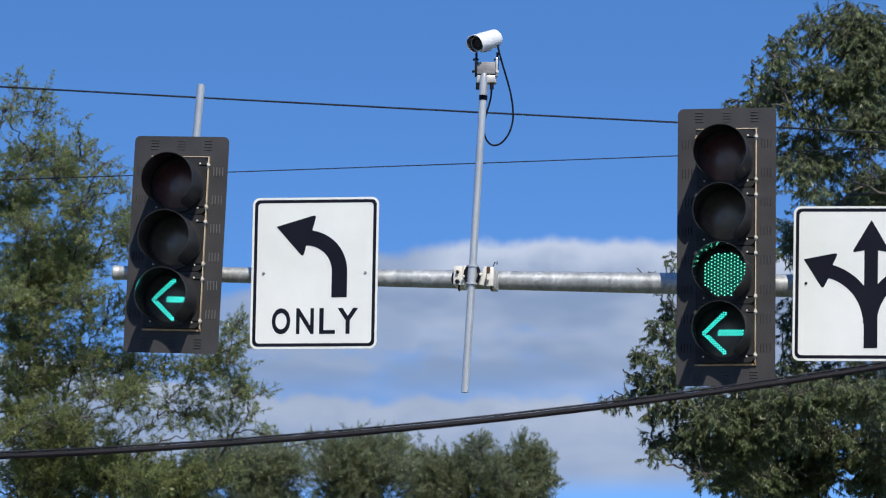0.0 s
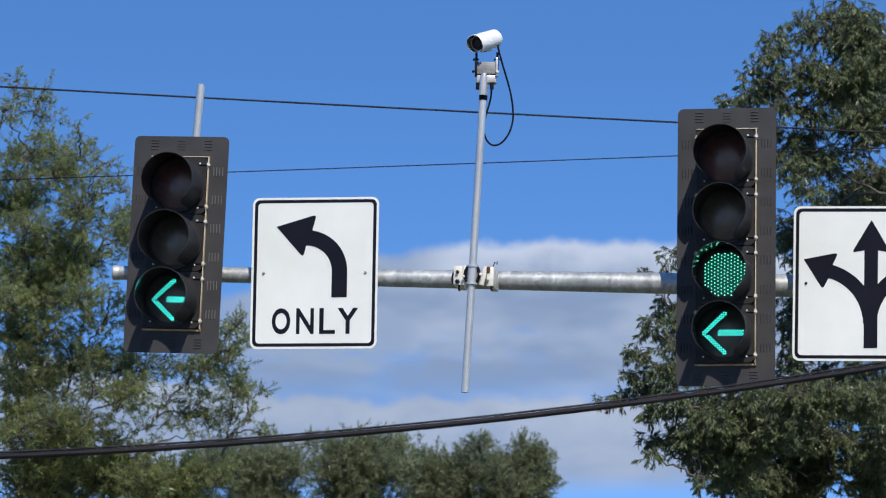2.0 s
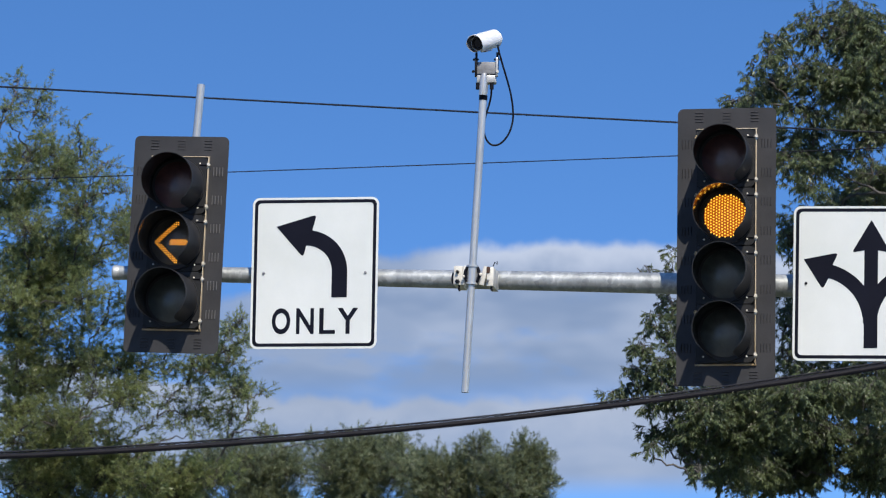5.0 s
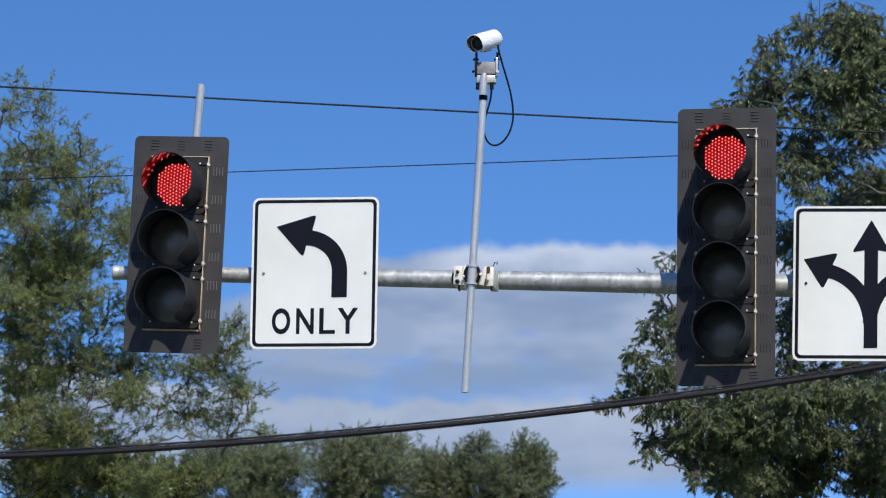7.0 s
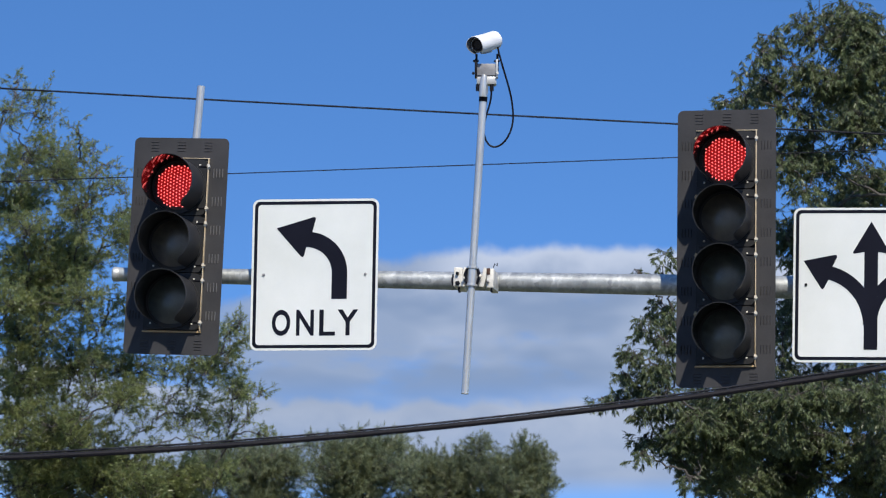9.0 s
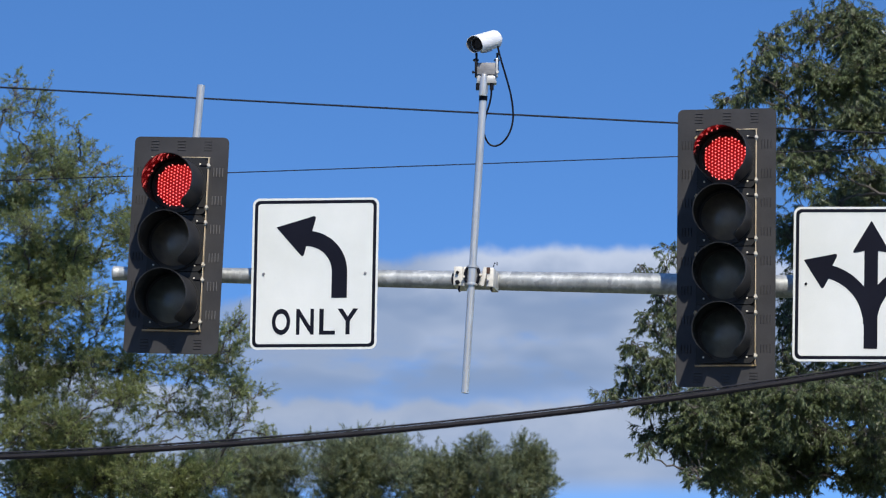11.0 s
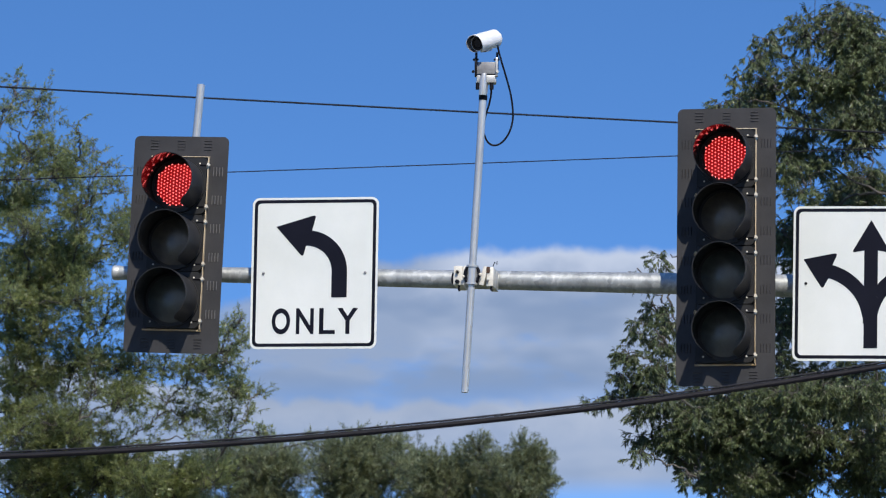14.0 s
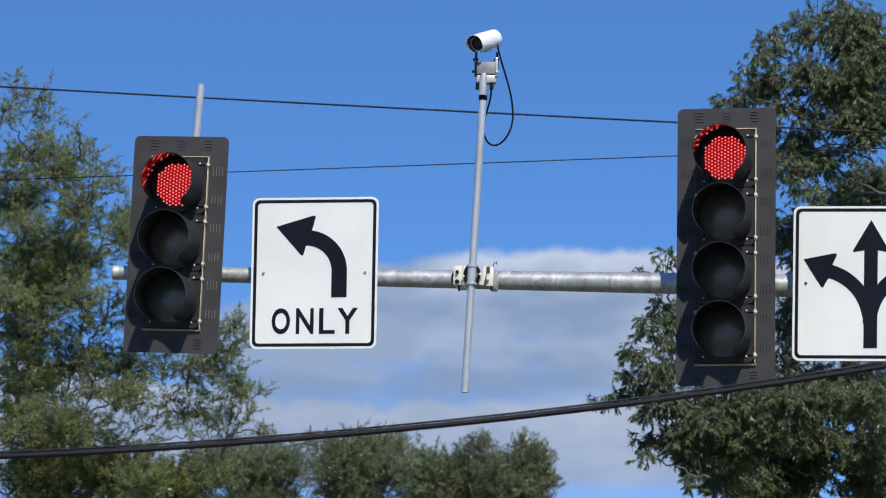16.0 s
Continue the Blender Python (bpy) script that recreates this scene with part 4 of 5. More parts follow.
WILLOW_CROWN_A = [(-5.49, 0.0, 13.08, 0.08, 0.16, 0.37), (-5.52, 0.5, 13.4, 0.05, 0.04, 0.25), (-5.57, -0.7, 12.77, 0.06, 0.11, 0.31),
    (-5.23, 0.4, 13.07, 0.07, 0.07, 0.37), (-5.3, 0.5, 12.88, 0.08, 0.09, 0.37), (-5.12, 0.6, 12.9, 0.06, 0.07, 0.43),
    (-4.61, -0.8, 12.47, 0.04, 0.03, 0.22), (-5.21, 0.8, 12.65, 0.05, 0.04, 0.19), (-5.47, -0.7, 12.55, 0.04, 0.04, 0.12),
    (-5.25, -0.3, 12.25, 0.24, 0.11, 0.62), (-4.97, 0.2, 12.3, 0.22, 0.12, 0.62), (-5.66, 0.8, 12.45, 0.07, 0.15, 0.37),
    (-4.62, -0.3, 12.21, 0.14, 0.1, 0.43), (-4.49, 0.8, 12.49, 0.05, 0.09, 0.37), (-4.27, 0.1, 12.17, 0.05, 0.07, 0.43)]
WILLOW_CROWN_B = [(-5.42, -0.3, 11.91, 0.2, 0.16, 0.62), (-4.92, -0.3, 11.95, 0.26, 0.14, 0.62), (-4.41, -0.6, 11.9, 0.13, 0.09, 0.5),
    (-4.24, -0.8, 11.71, 0.11, 0.07, 0.5), (-4.0, -0.6, 11.7, 0.06, 0.06, 0.5), (-5.57, 0.3, 11.62, 0.15, 0.26, 1.1),
    (-5.33, 0.9, 11.87, 0.16, 0.12, 0.88), (-4.57, -0.6, 11.48, 0.19, 0.17, 1.1), (-5.27, -0.8, 11.22, 0.16, 0.13, 0.88),
    (-5.52, 0.9, 11.05, 0.19, 0.13, 0.77), (-4.11, 0.1, 11.55, 0.1, 0.08, 0.77), (-4.09, -0.2, 11.17, 0.14, 0.07, 0.99),
    (-4.54, -0.5, 11.14, 0.12, 0.08, 0.55), (-4.47, 0.2, 10.93, 0.19, 0.09, 0.77), (-4.84, 0.6, 11.08, 0.11, 0.11, 0.44)]
WILLOW_CROWN_C = [(-4.85, -0.1, 10.68, 0.22, 0.12, 1.1), (-5.28, -0.1, 10.59, 0.3, 0.14, 1.1), (-5.44, -0.8, 10.2, 0.18, 0.16, 1.1),
    (-5.13, 0.7, 10.44, 0.26, 0.16, 1.1), (-4.57, -0.8, 10.27, 0.18, 0.16, 0.99), (-4.17, -0.0, 10.47, 0.08, 0.12, 0.55),
    (-4.3, 0.6, 10.25, 0.15, 0.13, 0.8), (-3.74, -0.7, 11.09, 0.29, 0.43, 0.55), (-3.51, 0.4, 10.24, 0.36, 0.36, 0.5),
    (-5.51, 0.8, 10.08, 0.2, 0.16, 1.0), (-5.01, 0.2, 10.01, 0.2, 0.13, 0.8), (-5.43, 0.5, 9.76, 0.23, 0.11, 0.8),
    (-4.37, -0.7, 9.5, 0.16, 0.06, 0.7), (-5.42, -0.1, 9.35, 0.16, 0.12, 0.7), (-4.37, -0.6, 9.15, 0.18, 0.09, 0.6)]
WILLOW_CROWN_D = [(-4.18, 0.6, 9.59, 0.18, 0.12, 0.8), (-4.06, -0.4, 9.03, 0.12, 0.11, 1.0), (-3.9, -0.1, 9.22, 0.11, 0.11, 0.8),
    (-4.84, 0.9, 9.34, 0.15, 0.05, 0.4), (-3.59, 0.6, 9.54, 0.11, 0.09, 0.6), (-3.38, 0.9, 9.63, 0.08, 0.07, 0.4),
    (-3.15, -0.1, 9.64, 0.11, 0.07, 0.8), (-3.02, -0.0, 9.47, 0.11, 0.13, 0.8), (-3.28, 0.4, 9.36, 0.13, 0.1, 0.5),
    (-2.83, -0.0, 9.72, 0.07, 0.11, 0.6), (-2.65, -0.4, 9.98, 0.09, 0.13, 0.5), (-2.5, -0.2, 9.86, 0.06, 0.11, 0.5),
    (-2.52, -0.6, 10.08, 0.05, 0.06, 0.4), (-2.67, -0.2, 9.21, 0.15, 0.07, 0.8), (-2.51, 0.9, 9.35, 0.12, 0.06, 0.8)]
WILLOW_CROWN_E = [(-2.33, 0.8, 9.3, 0.04, 0.04, 0.7), (-2.59, 0.2, 9.4, 0.12, 0.05, 0.6), (-5.34, -0.0, 8.95, 0.23, 0.12, 0.9),
    (-5.39, -0.3, 8.62, 0.23, 0.14, 0.9), (-4.84, -0.7, 8.71, 0.23, 0.11, 0.9), (-4.65, -0.4, 8.54, 0.19, 0.08, 0.9),
    (-4.19, 0.5, 8.67, 0.14, 0.06, 0.5), (-3.81, 0.7, 8.87, 0.12, 0.12, 0.4), (-3.74, -0.2, 8.48, 0.16, 0.05, 0.6),
    (-3.29, 0.5, 9.01, 0.08, 0.14, 0.35), (-3.5, 0.5, 9.21, 0.12, 0.08, 0.3), (-2.99, 0.4, 8.92, 0.08, 0.14, 0.4),
    (-2.7, 0.3, 8.91, 0.12, 0.14, 0.5), (-2.5, 0.5, 8.93, 0.08, 0.11, 0.5), (-3.1, -0.2, 8.63, 0.14, 0.05, 0.4)]
WILLOW_CROWN_F = [(-2.77, 0.4, 8.66, 0.14, 0.06, 0.6), (-2.31, -0.4, 8.68, 0.04, 0.06, 0.4), (-2.15, -0.0, 8.6, 0.06, 0.04, 0.6),
    (-5.22, 0.5, 8.14, 0.42, 0.23, 1.0), (-4.35, 0.3, 8.18, 0.26, 0.16, 0.6), (-3.8, -0.4, 8.04, 0.26, 0.18, 0.7),
    (-3.37, 0.8, 8.32, 0.26, 0.13, 0.7), (-2.9, 0.3, 8.11, 0.26, 0.16, 0.7)]

tree((4.95, 44.0), 13.4, 0.26, clumps(OAK_CROWN_A + OAK_CROWN_B + OAK_CROWN_C + OAK_CROWN_D + OAK_CROWN_E + OAK_CROWN_F, 44.0, 105, 18) + [
    ((2.67, 44.6, 6.83), (0.20, 0.4, 0.20), 7, 18, 0.13),
    ((3.40, 46.2, 6.93), (0.51, 0.6, 0.34), 28, 18, 0.2),
    ((4.31, 46.2, 6.82), (0.17, 0.6, 0.34), 6, 18, 0.16),
    ((3.09, 45.8, 7.23), (0.45, 0.6, 0.28), 10, 18, 0.2),
    ((3.77, 45.8, 7.57), (0.51, 0.6, 0.23), 10, 18, 0.2),
    ((4.29, 46.0, 10.55), (0.29, 0.6, 0.35), 12, 18, 0.2),
    ((3.71, 46.0, 10.03), (0.26, 0.6, 0.23), 4, 14, 0.18),
    ((5.20, 44.3, 12.70), (0.90, 1.0, 0.80), 10, 22, 0.3),
] + [
    ((5.40, 44.3, 11.80), (1.00, 1.3, 0.50), 8, 22, 0.34),
    ((6.30, 44.3, 10.40), (1.10, 1.4, 1.50), 14, 22, 0.34),
    ((6.50, 44.4, 8.50), (1.20, 1.4, 1.30), 14, 22, 0.34),
    ((4.60, 44.0, 5.30), (1.90, 1.6, 0.70), 14, 22, 0.34),
    ((6.40, 44.5, 6.80), (1.30, 1.4, 1.20), 10, 22, 0.34),
    ((5.00, 42.9, 4.50), (1.50, 1.0, 0.70), 8, 22, 0.34),
] + [
    ((3.65, 45.6, 9.30), (0.12, 0.5, 0.40), 9, 18, 0.16),
    ((3.66, 45.6, 8.45), (0.12, 0.5, 0.45), 10, 18, 0.16),
    ((4.20, 45.8, 7.62), (0.34, 0.5, 0.26), 20, 20, 0.18),
    ((4.36, 45.8, 7.05), (0.16, 0.5, 0.32), 10, 20, 0.16),
    ((2.70, 45.4, 7.47), (0.22, 0.4, 0.10), 9, 18, 0.13),
    ((3.15, 45.4, 7.50), (0.25, 0.4, 0.10), 10, 18, 0.14),
    ((3.65, 45.4, 7.66), (0.28, 0.4, 0.14), 14, 18, 0.15),
    ((3.75, 45.8, 7.10), (0.28, 0.5, 0.26), 10, 18, 0.18),
    ((4.28, 45.8, 9.65), (0.20, 0.5, 0.40), 8, 18, 0.18),
], leaf_mat=LEAF_OAK, leaf=(0.064, 0.0112, 34), twig=(0.16, 0.75, -0.25), label="tall willow oak with narrow dark green leaves", sway=1.8, gust=0.13, seed=11)
tree((-5.9, 58.0), 12.2, 0.24, clumps(WILLOW_CROWN_A + WILLOW_CROWN_B + WILLOW_CROWN_C + WILLOW_CROWN_D + WILLOW_CROWN_E + WILLOW_CROWN_F, 58.0, 105, 17, 1.4) + [
    ((-5.04, 58.6, 12.19), (0.69, 0.6, 0.25), 14, 8, 0.2),
    ((-5.30, 58.6, 13.01), (0.37, 0.4, 0.29), 4, 5, 0.14),
    ((-4.93, 58.8, 11.11), (0.80, 0.6, 0.80), 36, 12, 0.24),
    ((-4.76, 58.8, 9.71), (0.95, 0.6, 0.36), 22, 11, 0.24),
    ((-4.81, 58.6, 8.80), (0.94, 0.6, 0.36), 26, 12, 0.24),
    ((-3.29, 58.6, 9.02), (0.87, 0.6, 0.43), 10, 7, 0.22),
    ((-3.95, 58.6, 9.61), (0.51, 0.6, 0.29), 8, 10, 0.2),
    ((-4.21, 58.4, 8.20), (1.37, 0.6, 0.29), 26, 14, 0.26),
] + [
    ((-2.78, 58.4, 9.73), (0.29, 0.6, 0.43), 8, 9, 0.16),
    ((-6.60, 58.2, 10.18), (0.70, 1.2, 2.10), 24, 20, 0.34),
    ((-6.40, 58.3, 11.70), (0.70, 1.0, 0.70), 10, 20, 0.3),
    ((-7.20, 58.3, 9.80), (1.00, 1.3, 1.60), 14, 20, 0.34),
    ((-5.60, 58.0, 6.40), (1.90, 1.6, 0.60), 14, 22, 0.34),
    ((-6.80, 58.4, 7.40), (1.20, 1.4, 1.10), 12, 22, 0.34),
    ((-5.70, 57.2, 5.50), (1.40, 1.0, 0.60), 8, 22, 0.34),
] + [
    ((-5.15, 58.9, 8.30), (0.50, 0.5, 0.22), 22, 18, 0.22),
    ((-4.20, 58.9, 8.22), (0.55, 0.5, 0.16), 22, 18, 0.20),
    ((-3.50, 58.9, 8.02), (0.40, 0.5, 0.12), 14, 18, 0.18),
    ((-5.05, 58.9, 7.85), (0.60, 0.5, 0.16), 16, 18, 0.22),
    ((-5.25, 58.6, 9.42), (0.40, 0.5, 0.22), 14, 15, 0.22),
], leaf_mat=LEAF_BRIGHT, leaf=(0.070, 0.0128, 25), twig=(0.22, 0.15, 0.35), label="light green willow oak with airy sunlit crown", sway=1.2, gust=0.025, seed=22)
tree((-1.75, 96.0), 11.9, 0.25, [
    ((-1.71, 96.2, 11.99), (1.19, 0.8, 0.40), 22, 24, 0.28),
    ((-1.71, 96.0, 12.68), (0.95, 0.8, 0.40), 13, 22, 0.24),
    ((-2.06, 96.0, 12.89), (0.71, 1.4, 0.21), 12, 28, 0.2),
    ((-2.71, 96.0, 13.07), (0.14, 1.4, 0.09), 2, 16, 0.1),
    ((-1.89, 96.0, 13.25), (0.12, 1.4, 0.09), 2, 14, 0.1),
    ((-3.60, 96.0, 12.89), (0.07, 1.4, 0.06), 1, 10, 0.08),
    ((-1.11, 96.0, 13.07), (0.35, 1.4, 0.18), 5, 26, 0.16),
    ((-1.94, 96.0, 12.47), (1.30, 1.4, 0.35), 20, 28, 0.26),
] + [
    ((-0.99, 96.0, 12.47), (0.59, 1.4, 0.24), 8, 30, 0.22),
    ((-2.17, 96.0, 11.16), (1.77, 1.4, 0.71), 14, 26, 0.4),
    ((-1.75, 96.5, 10.90), (1.7, 1.5, 0.50), 14, 20, 0.38),
    ((-1.75, 96.4, 9.50), (2.0, 1.8, 0.90), 22, 20, 0.40),
    ((-1.75, 96.2, 7.60), (2.3, 2.0, 1.10), 24, 20, 0.42),
    ((-1.75, 96.0, 5.90), (2.0, 1.8, 0.80), 16, 20, 0.42),
], leaf_mat=LEAF_DARK, leaf=(0.115, 0.0165, 22), twig=(0.29, -0.35, 0.6), label="distant dark green broadleaf tree with a rounded crown", sway=1.0, gust=0.03, seed=96, group="trees behind the junction")
tree((1.6, 98.0), 11.9, 0.25, [
    ((1.46, 98.2, 12.18), (0.91, 0.8, 0.34), 22, 26, 0.26),
    ((2.12, 98.0, 12.52), (0.14, 0.6, 0.28), 7, 20, 0.11),
    ((2.01, 98.0, 12.94), (0.24, 0.6, 0.19), 6, 20, 0.12),
    ((1.73, 98.0, 13.26), (0.10, 0.6, 0.15), 3, 14, 0.08),
    ((0.77, 98.0, 13.28), (0.15, 0.6, 0.15), 4, 16, 0.1),
    ((0.98, 98.0, 12.76), (0.22, 1.4, 0.14), 5, 26, 0.16),
    ((1.77, 98.0, 12.84), (0.29, 1.4, 0.12), 6, 26, 0.15),
    ((1.40, 98.0, 12.39), (0.84, 1.4, 0.24), 15, 28, 0.22),
] + [
    ((2.00, 98.0, 12.33), (0.22, 1.4, 0.12), 5, 22, 0.12),
    ((1.16, 98.0, 11.12), (1.32, 1.4, 0.72), 10, 26, 0.4),
    ((1.6, 98.5, 10.90), (1.7, 1.5, 0.50), 14, 20, 0.38),
    ((1.6, 98.4, 9.50), (2.0, 1.8, 0.90), 22, 20, 0.40),
    ((1.6, 98.2, 7.60), (2.3, 2.0, 1.10), 24, 20, 0.42),
    ((1.6, 98.0, 5.90), (2.0, 1.8, 0.80), 16, 20, 0.42),
], leaf_mat=LEAF_DARK, leaf=(0.115, 0.0165, 22), twig=(0.29, -0.35, 0.6), label="distant dark green broadleaf tree with a rounded crown", sway=1.0, gust=0.03, seed=98, group="trees behind the junction")
tree((-0.15, 99.0), 11.6, 0.25, [
    ((-0.17, 99.2, 12.32), (0.98, 0.8, 0.39), 24, 26, 0.26),
    ((-0.60, 99.0, 12.88), (0.42, 0.8, 0.32), 12, 26, 0.2),
    ((0.20, 99.0, 12.81), (0.49, 0.8, 0.27), 14, 26, 0.2),
    ((1.17, 99.0, 12.72), (0.73, 0.8, 0.32), 16, 26, 0.22),
    ((-0.29, 99.0, 12.81), (0.49, 1.4, 0.22), 8, 26, 0.2),
    ((0.38, 99.0, 12.59), (0.30, 1.4, 0.15), 6, 28, 0.18),
    ((0.20, 99.0, 12.20), (0.85, 1.4, 0.36), 10, 26, 0.3),
    ((-0.15, 99.5, 10.90), (1.7, 1.5, 0.50), 14, 20, 0.38),
] + [
    ((-0.15, 99.4, 9.50), (2.0, 1.8, 0.90), 22, 20, 0.40),
    ((-0.15, 99.2, 7.60), (2.3, 2.0, 1.10), 24, 20, 0.42),
    ((-0.15, 99.0, 5.90), (2.0, 1.8, 0.80), 16, 20, 0.42),
], leaf_mat=LEAF_DARK, leaf=(0.115, 0.0165, 22), twig=(0.29, -0.35, 0.6), label="distant dark green broadleaf tree with a rounded crown", sway=1.0, gust=0.03, seed=99, group="trees behind the junction")
tree((-4.2, 100.0), 11.9, 0.25, [
    ((-3.88, 100.2, 12.36), (1.36, 0.8, 0.44), 28, 26, 0.28),
    ((-3.50, 100.0, 12.96), (0.74, 0.8, 0.35), 11, 22, 0.24),
    ((-3.87, 100.0, 13.11), (0.61, 1.4, 0.37), 14, 32, 0.24),
    ((-4.99, 100.0, 13.05), (0.86, 1.4, 0.37), 14, 32, 0.26),
    ((-4.48, 100.0, 11.93), (1.72, 1.4, 0.74), 14, 26, 0.4),
    ((-4.2, 100.5, 10.90), (1.7, 1.5, 0.50), 14, 20, 0.38),
    ((-4.2, 100.4, 9.50), (2.0, 1.8, 0.90), 22, 20, 0.40),
    ((-4.2, 100.2, 7.60), (2.3, 2.0, 1.10), 24, 20, 0.42),
] + [
    ((-4.2, 100.0, 5.90), (2.0, 1.8, 0.80), 16, 20, 0.42),
    ((-5.90, 100.0, 12.45), (0.80, 1.2, 0.40), 18, 30, 0.28),
], leaf_mat=LEAF_DARK, leaf=(0.115, 0.0165, 22), twig=(0.29, -0.35, 0.6), label="distant dark green broadleaf tree with a rounded crown", sway=1.0, gust=0.03, seed=100, group="trees behind the junction")



# ---- clouds: far banks of white and lilac-grey vapour, drifting slowly ----
def cloud_material(name, bright, shade, seed, top, cover, opacity, haze=0.0):
    """Soft-edged vapour on a sheet one unit wide and high: sharper along the crest, fading downwards."""
    m = bpy.data.materials.new(name)
    m.use_nodes = True
    n, l = m.node_tree.nodes, m.node_tree.links
    n.remove(n["Principled BSDF"])

    def op(kind, a, b, c=None):
        q = n.new("ShaderNodeMath")
        q.operation = kind
        for k, v in enumerate((a, b, c)):
            if v is None:
                continue
            if isinstance(v, (int, float)):
                q.inputs[k].default_value = v
            else:
                l.new(v, q.inputs[k])
        return q.outputs[0]

    def smooth(v, lo, hi):
        q = n.new("ShaderNodeMapRange")
        q.interpolation_type = "SMOOTHSTEP"
        q.inputs["From Min"].default_value, q.inputs["From Max"].default_value = lo, hi
        l.new(v, q.inputs["Value"])
        return q.outputs[0]

    tc = n.new("ShaderNodeTexCoord")
    sep = n.new("ShaderNodeSeparateXYZ")
    l.new(tc.outputs["Object"], sep.inputs[0])
    x, z = sep.outputs["X"], sep.outputs["Z"]

    def fbm(sx, sz, scale, detail, shift):
        mp = n.new("ShaderNodeMapping")
        mp.inputs["Scale"].default_value = (sx, 1, sz)
        mp.inputs["Location"].default_value = (seed + shift, seed * 0.7, shift)
        l.new(tc.outputs["Object"], mp.inputs["Vector"])
        t = n.new("ShaderNodeTexNoise")
        t.inputs["Scale"].default_value, t.inputs["Detail"].default_value, t.inputs["Roughness"].default_value = scale, detail, 0.55
        l.new(mp.outputs[0], t.inputs["Vector"])
        return t.outputs["Fac"]

    lump, soft = fbm(1, 1, 0.055, 7, 0), fbm(0.45, 1.2, 0.06, 4, 40)
    # height below a lumpy crest
    dome = op("MULTIPLY", op("MULTIPLY", x, x), -top[1])
    left_haze = smooth(x, -18.0, -42.0)
    crest = op("ADD", op("ADD", top[0], op("MULTIPLY", x, top[2])), op("ADD", dome, op("MULTIPLY_ADD", lump, top[3], -0.5 * top[3])))
    below = op("SUBTRACT", crest, z)
    edge = smooth(below, 0.0, 5.0)
    depth = smooth(below, 2.0, 22.0)
    body = smooth(op("MULTIPLY_ADD", op("SUBTRACT", 1.0, depth), 0.35, soft), cover, cover + 0.40)
    half_w, half_h = top[4], top[5]
    fade_x = smooth(op("ABSOLUTE", x, 0.0), half_w, half_w * 0.6)
    fade_z = smooth(z, -half_h, -half_h * 0.35)
    alpha = op("MULTIPLY", op("MULTIPLY", edge, body), op("MULTIPLY", op("MULTIPLY", fade_x, fade_z), opacity))
    mix = n.new("ShaderNodeMix")
    mix.data_type = "RGBA"
    mix.inputs[6].default_value, mix.inputs[7].default_value = (*bright, 1), (*shade, 1)
    streak = op("MULTIPLY", smooth(fbm(0.5, 1.3, 0.032, 3, 90), 0.40, 0.75), 0.6)
    tone = smooth(op("MULTIPLY_ADD", lump, 12.0, op("SUBTRACT", below, 6.0)), 2.0, 20.0)
    tone = op("MAXIMUM", op("MULTIPLY", tone, op("SUBTRACT", 1.0, streak)), op("MULTIPLY", left_haze, haze))
    l.new(tone, mix.inputs[0])
    em = n.new("ShaderNodeEmission")
    l.new(mix.outputs[2], em.inputs["Color"])
    tr = n.new("ShaderNodeBsdfTransparent")
    ms = n.new("ShaderNodeMixShader")
    l.new(alpha, ms.inputs[0])
    l.new(tr.outputs[0], ms.inputs[1])
    l.new(em.outputs[0], ms.inputs[2])
    l.new(ms.outputs[0], n["Material Output"].inputs["Surface"])
    return m


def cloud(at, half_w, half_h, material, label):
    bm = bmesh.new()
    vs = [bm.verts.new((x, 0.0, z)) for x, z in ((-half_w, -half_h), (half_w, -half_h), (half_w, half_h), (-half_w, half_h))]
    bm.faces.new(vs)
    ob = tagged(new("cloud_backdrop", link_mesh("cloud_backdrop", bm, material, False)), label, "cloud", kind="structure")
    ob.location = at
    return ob


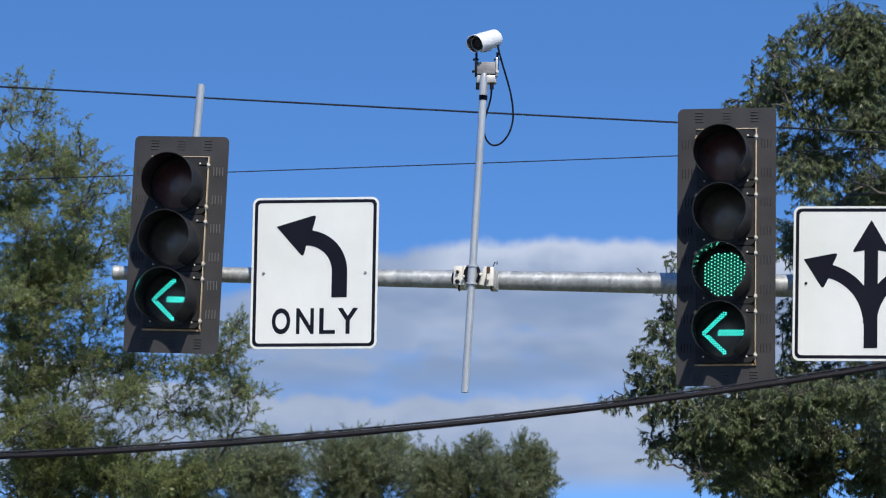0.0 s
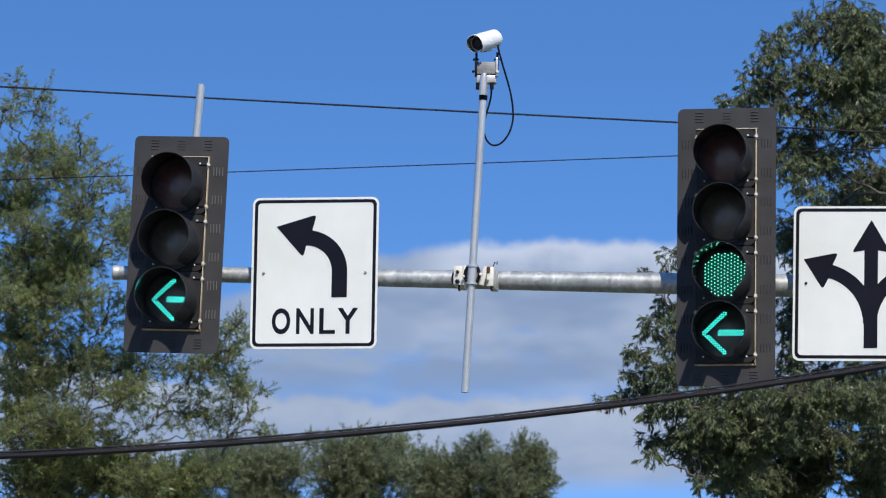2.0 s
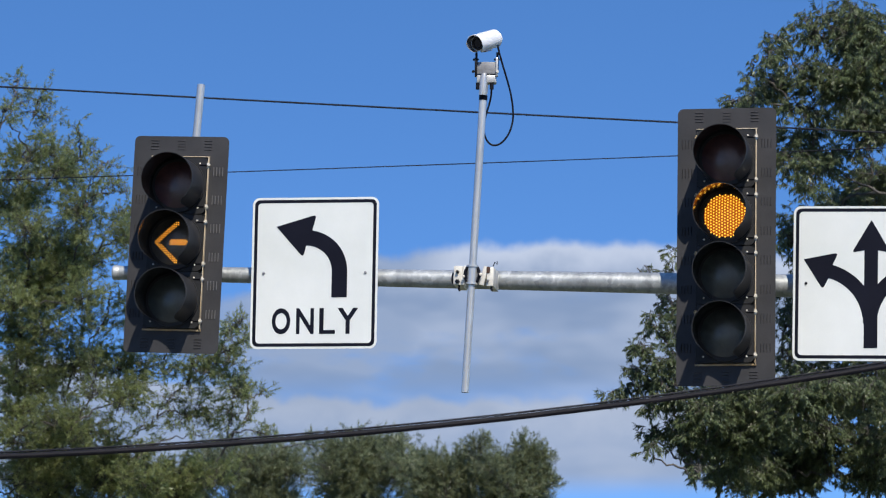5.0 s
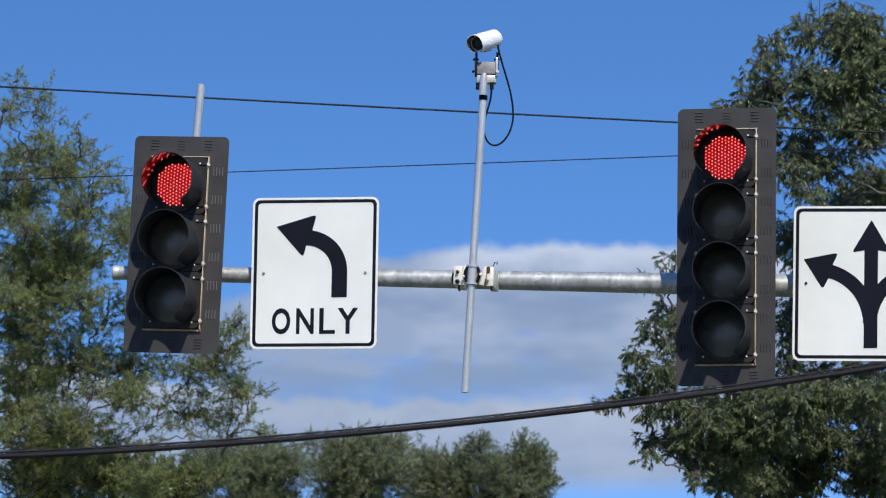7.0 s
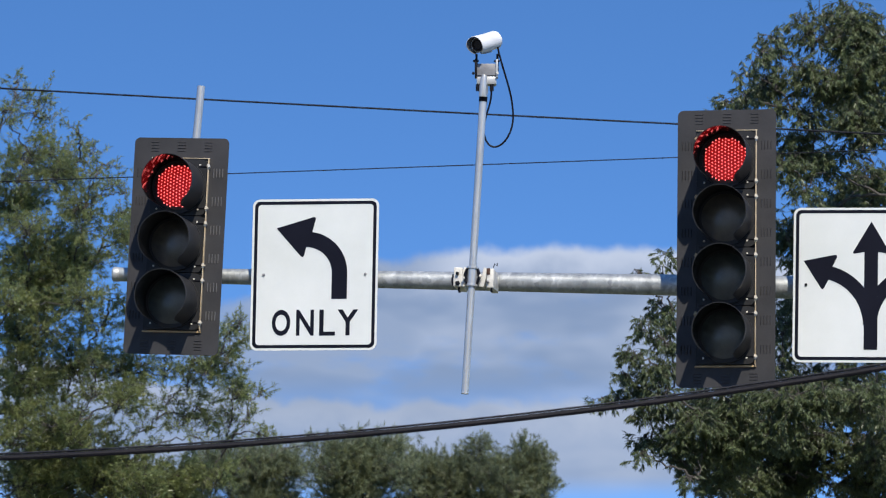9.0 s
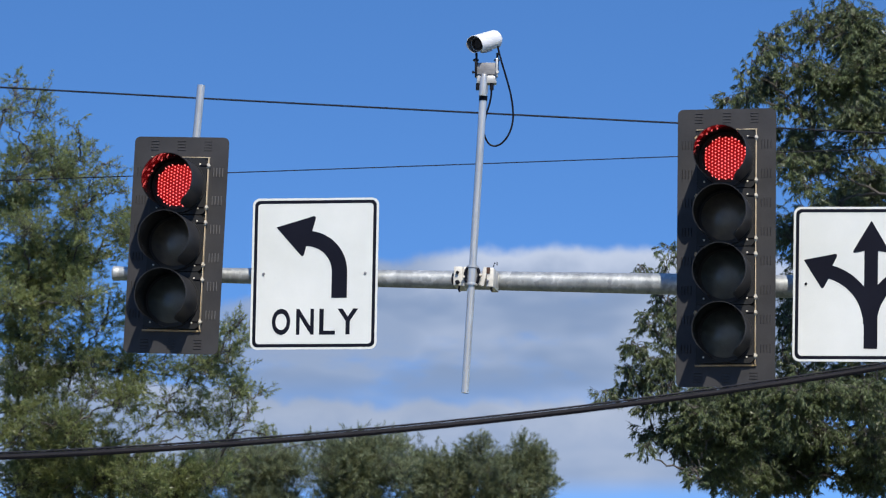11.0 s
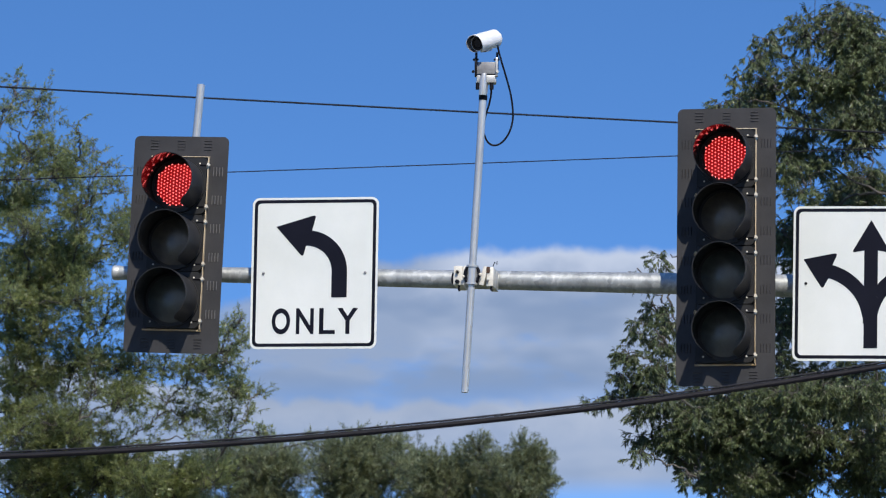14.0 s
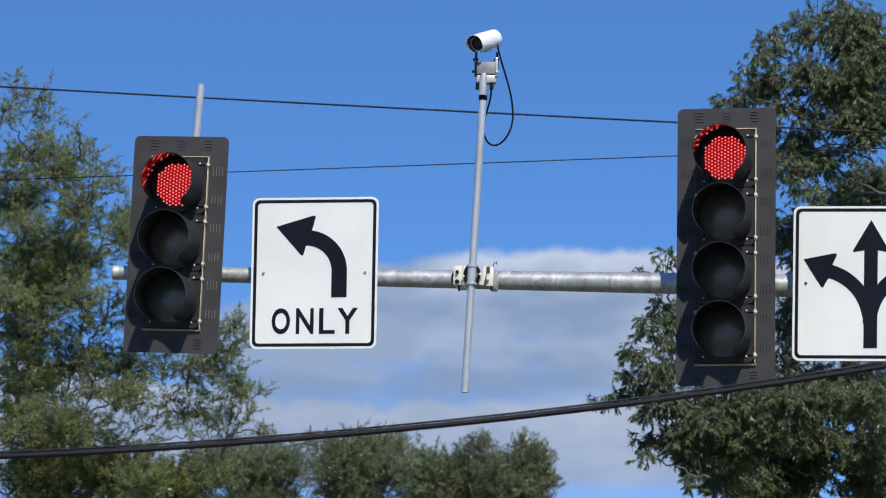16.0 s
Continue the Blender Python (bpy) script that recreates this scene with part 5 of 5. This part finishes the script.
CLOUDS = [
    (cloud((27.0, 1500, 221.7), 142, 46, cloud_material("cloud_bank_vapour", (0.515, 0.57, 0.685), (0.222, 0.293, 0.432), 3.0, (30.0, 0.0014, 0.05, 12.0, 137, 38), 0.08, 0.90, 0.8), "bright-topped cumulus bank with lilac-grey underside"), (1.6, 0, -3.4)),
    (cloud((-35.0, 1700, 203.0), 200, 36, cloud_material("low_cloud_vapour", (0.425, 0.47, 0.565), (0.27, 0.335, 0.465), 11.0, (22.0, -0.0006, -0.06, 14.0, 195, 20), 0.06, 0.88), "low pale streak of cloud above the trees"), (1.6, 0, -1.6)),
    # added out of view: its glow whitens what the signal lenses reflect
    (cloud((0.0, -1500, 350.0), 900, 460, cloud_material("unseen_cloud_glow", (0.545, 0.60, 0.715), (0.33, 0.39, 0.50), 23.0, (330.0, 0.0000, 0.02, 90.0, 890, 900), 0.02, 0.92), "unseen glowing cloud sheet added behind the camera for lens reflections"), (1.6, 0, 0)),
]



# ---- what moves ----
def sway_angle(rnd, t):
    return sum(a * math.sin(2 * math.pi * t / p + ph) for a, p, ph in rnd)


def motions():
    # lamps: each dot field stands out through its lens while lit, and rests inside the housing otherwise
    for leds, x, z, on, off in LIT:
        lit = lambda t: on <= t < off
        rest = lambda t: pose(x, 0.0 if lit(t) else 0.045, z)
        rows = [(0.0, rest(0.0))]
        for t in (SWITCH_1, SWITCH_2):
            rows += [(t - 1 / 60, rest(t - 0.02)), (t + 1 / 60, rest(t + 0.02))]
        rows.append((16.0, rest(16.0)))
        walk(leds, rows)
    # boughs in the wind
    for bough, at, sway, seed, gust, phase in BOUGHS:
        r = random.Random(seed)
        waves = [[(sway * a * r.uniform(0.5, 1.2), p * r.uniform(0.8, 1.25), r.uniform(0, 6.28)) for a, p in ((1.0, 11.0), (0.6, 4.5), (0.3, 1.9))] for _ in range(2)]
        rows = []
        for k in range(33):
            t = k * 0.5
            pull = gust * (min(t / 12.0, 1.0) - 0.67 + 0.28 * math.sin(2 * math.pi * t / 5.3 + phase) + 0.12 * math.sin(2 * math.pi * t / 2.1 + 2 * phase))
            lift = 0.35 * gust * math.sin(2 * math.pi * t / 7.0 + phase)
            rows.append((t, pose(at[0] - pull, at[1], at[2] + lift, 0.6 * sway_angle(waves[0], t), sway_angle(waves[1], t), 0)))
        walk(bough, rows)
    # clouds drift
    for ob, drift in CLOUDS:
        p = ob.location.copy()
        walk(ob, [(t, Matrix.Translation(p + Vector(drift) * t / 16.0)) for t in (0.0, 8.0, 16.0)])


motions()
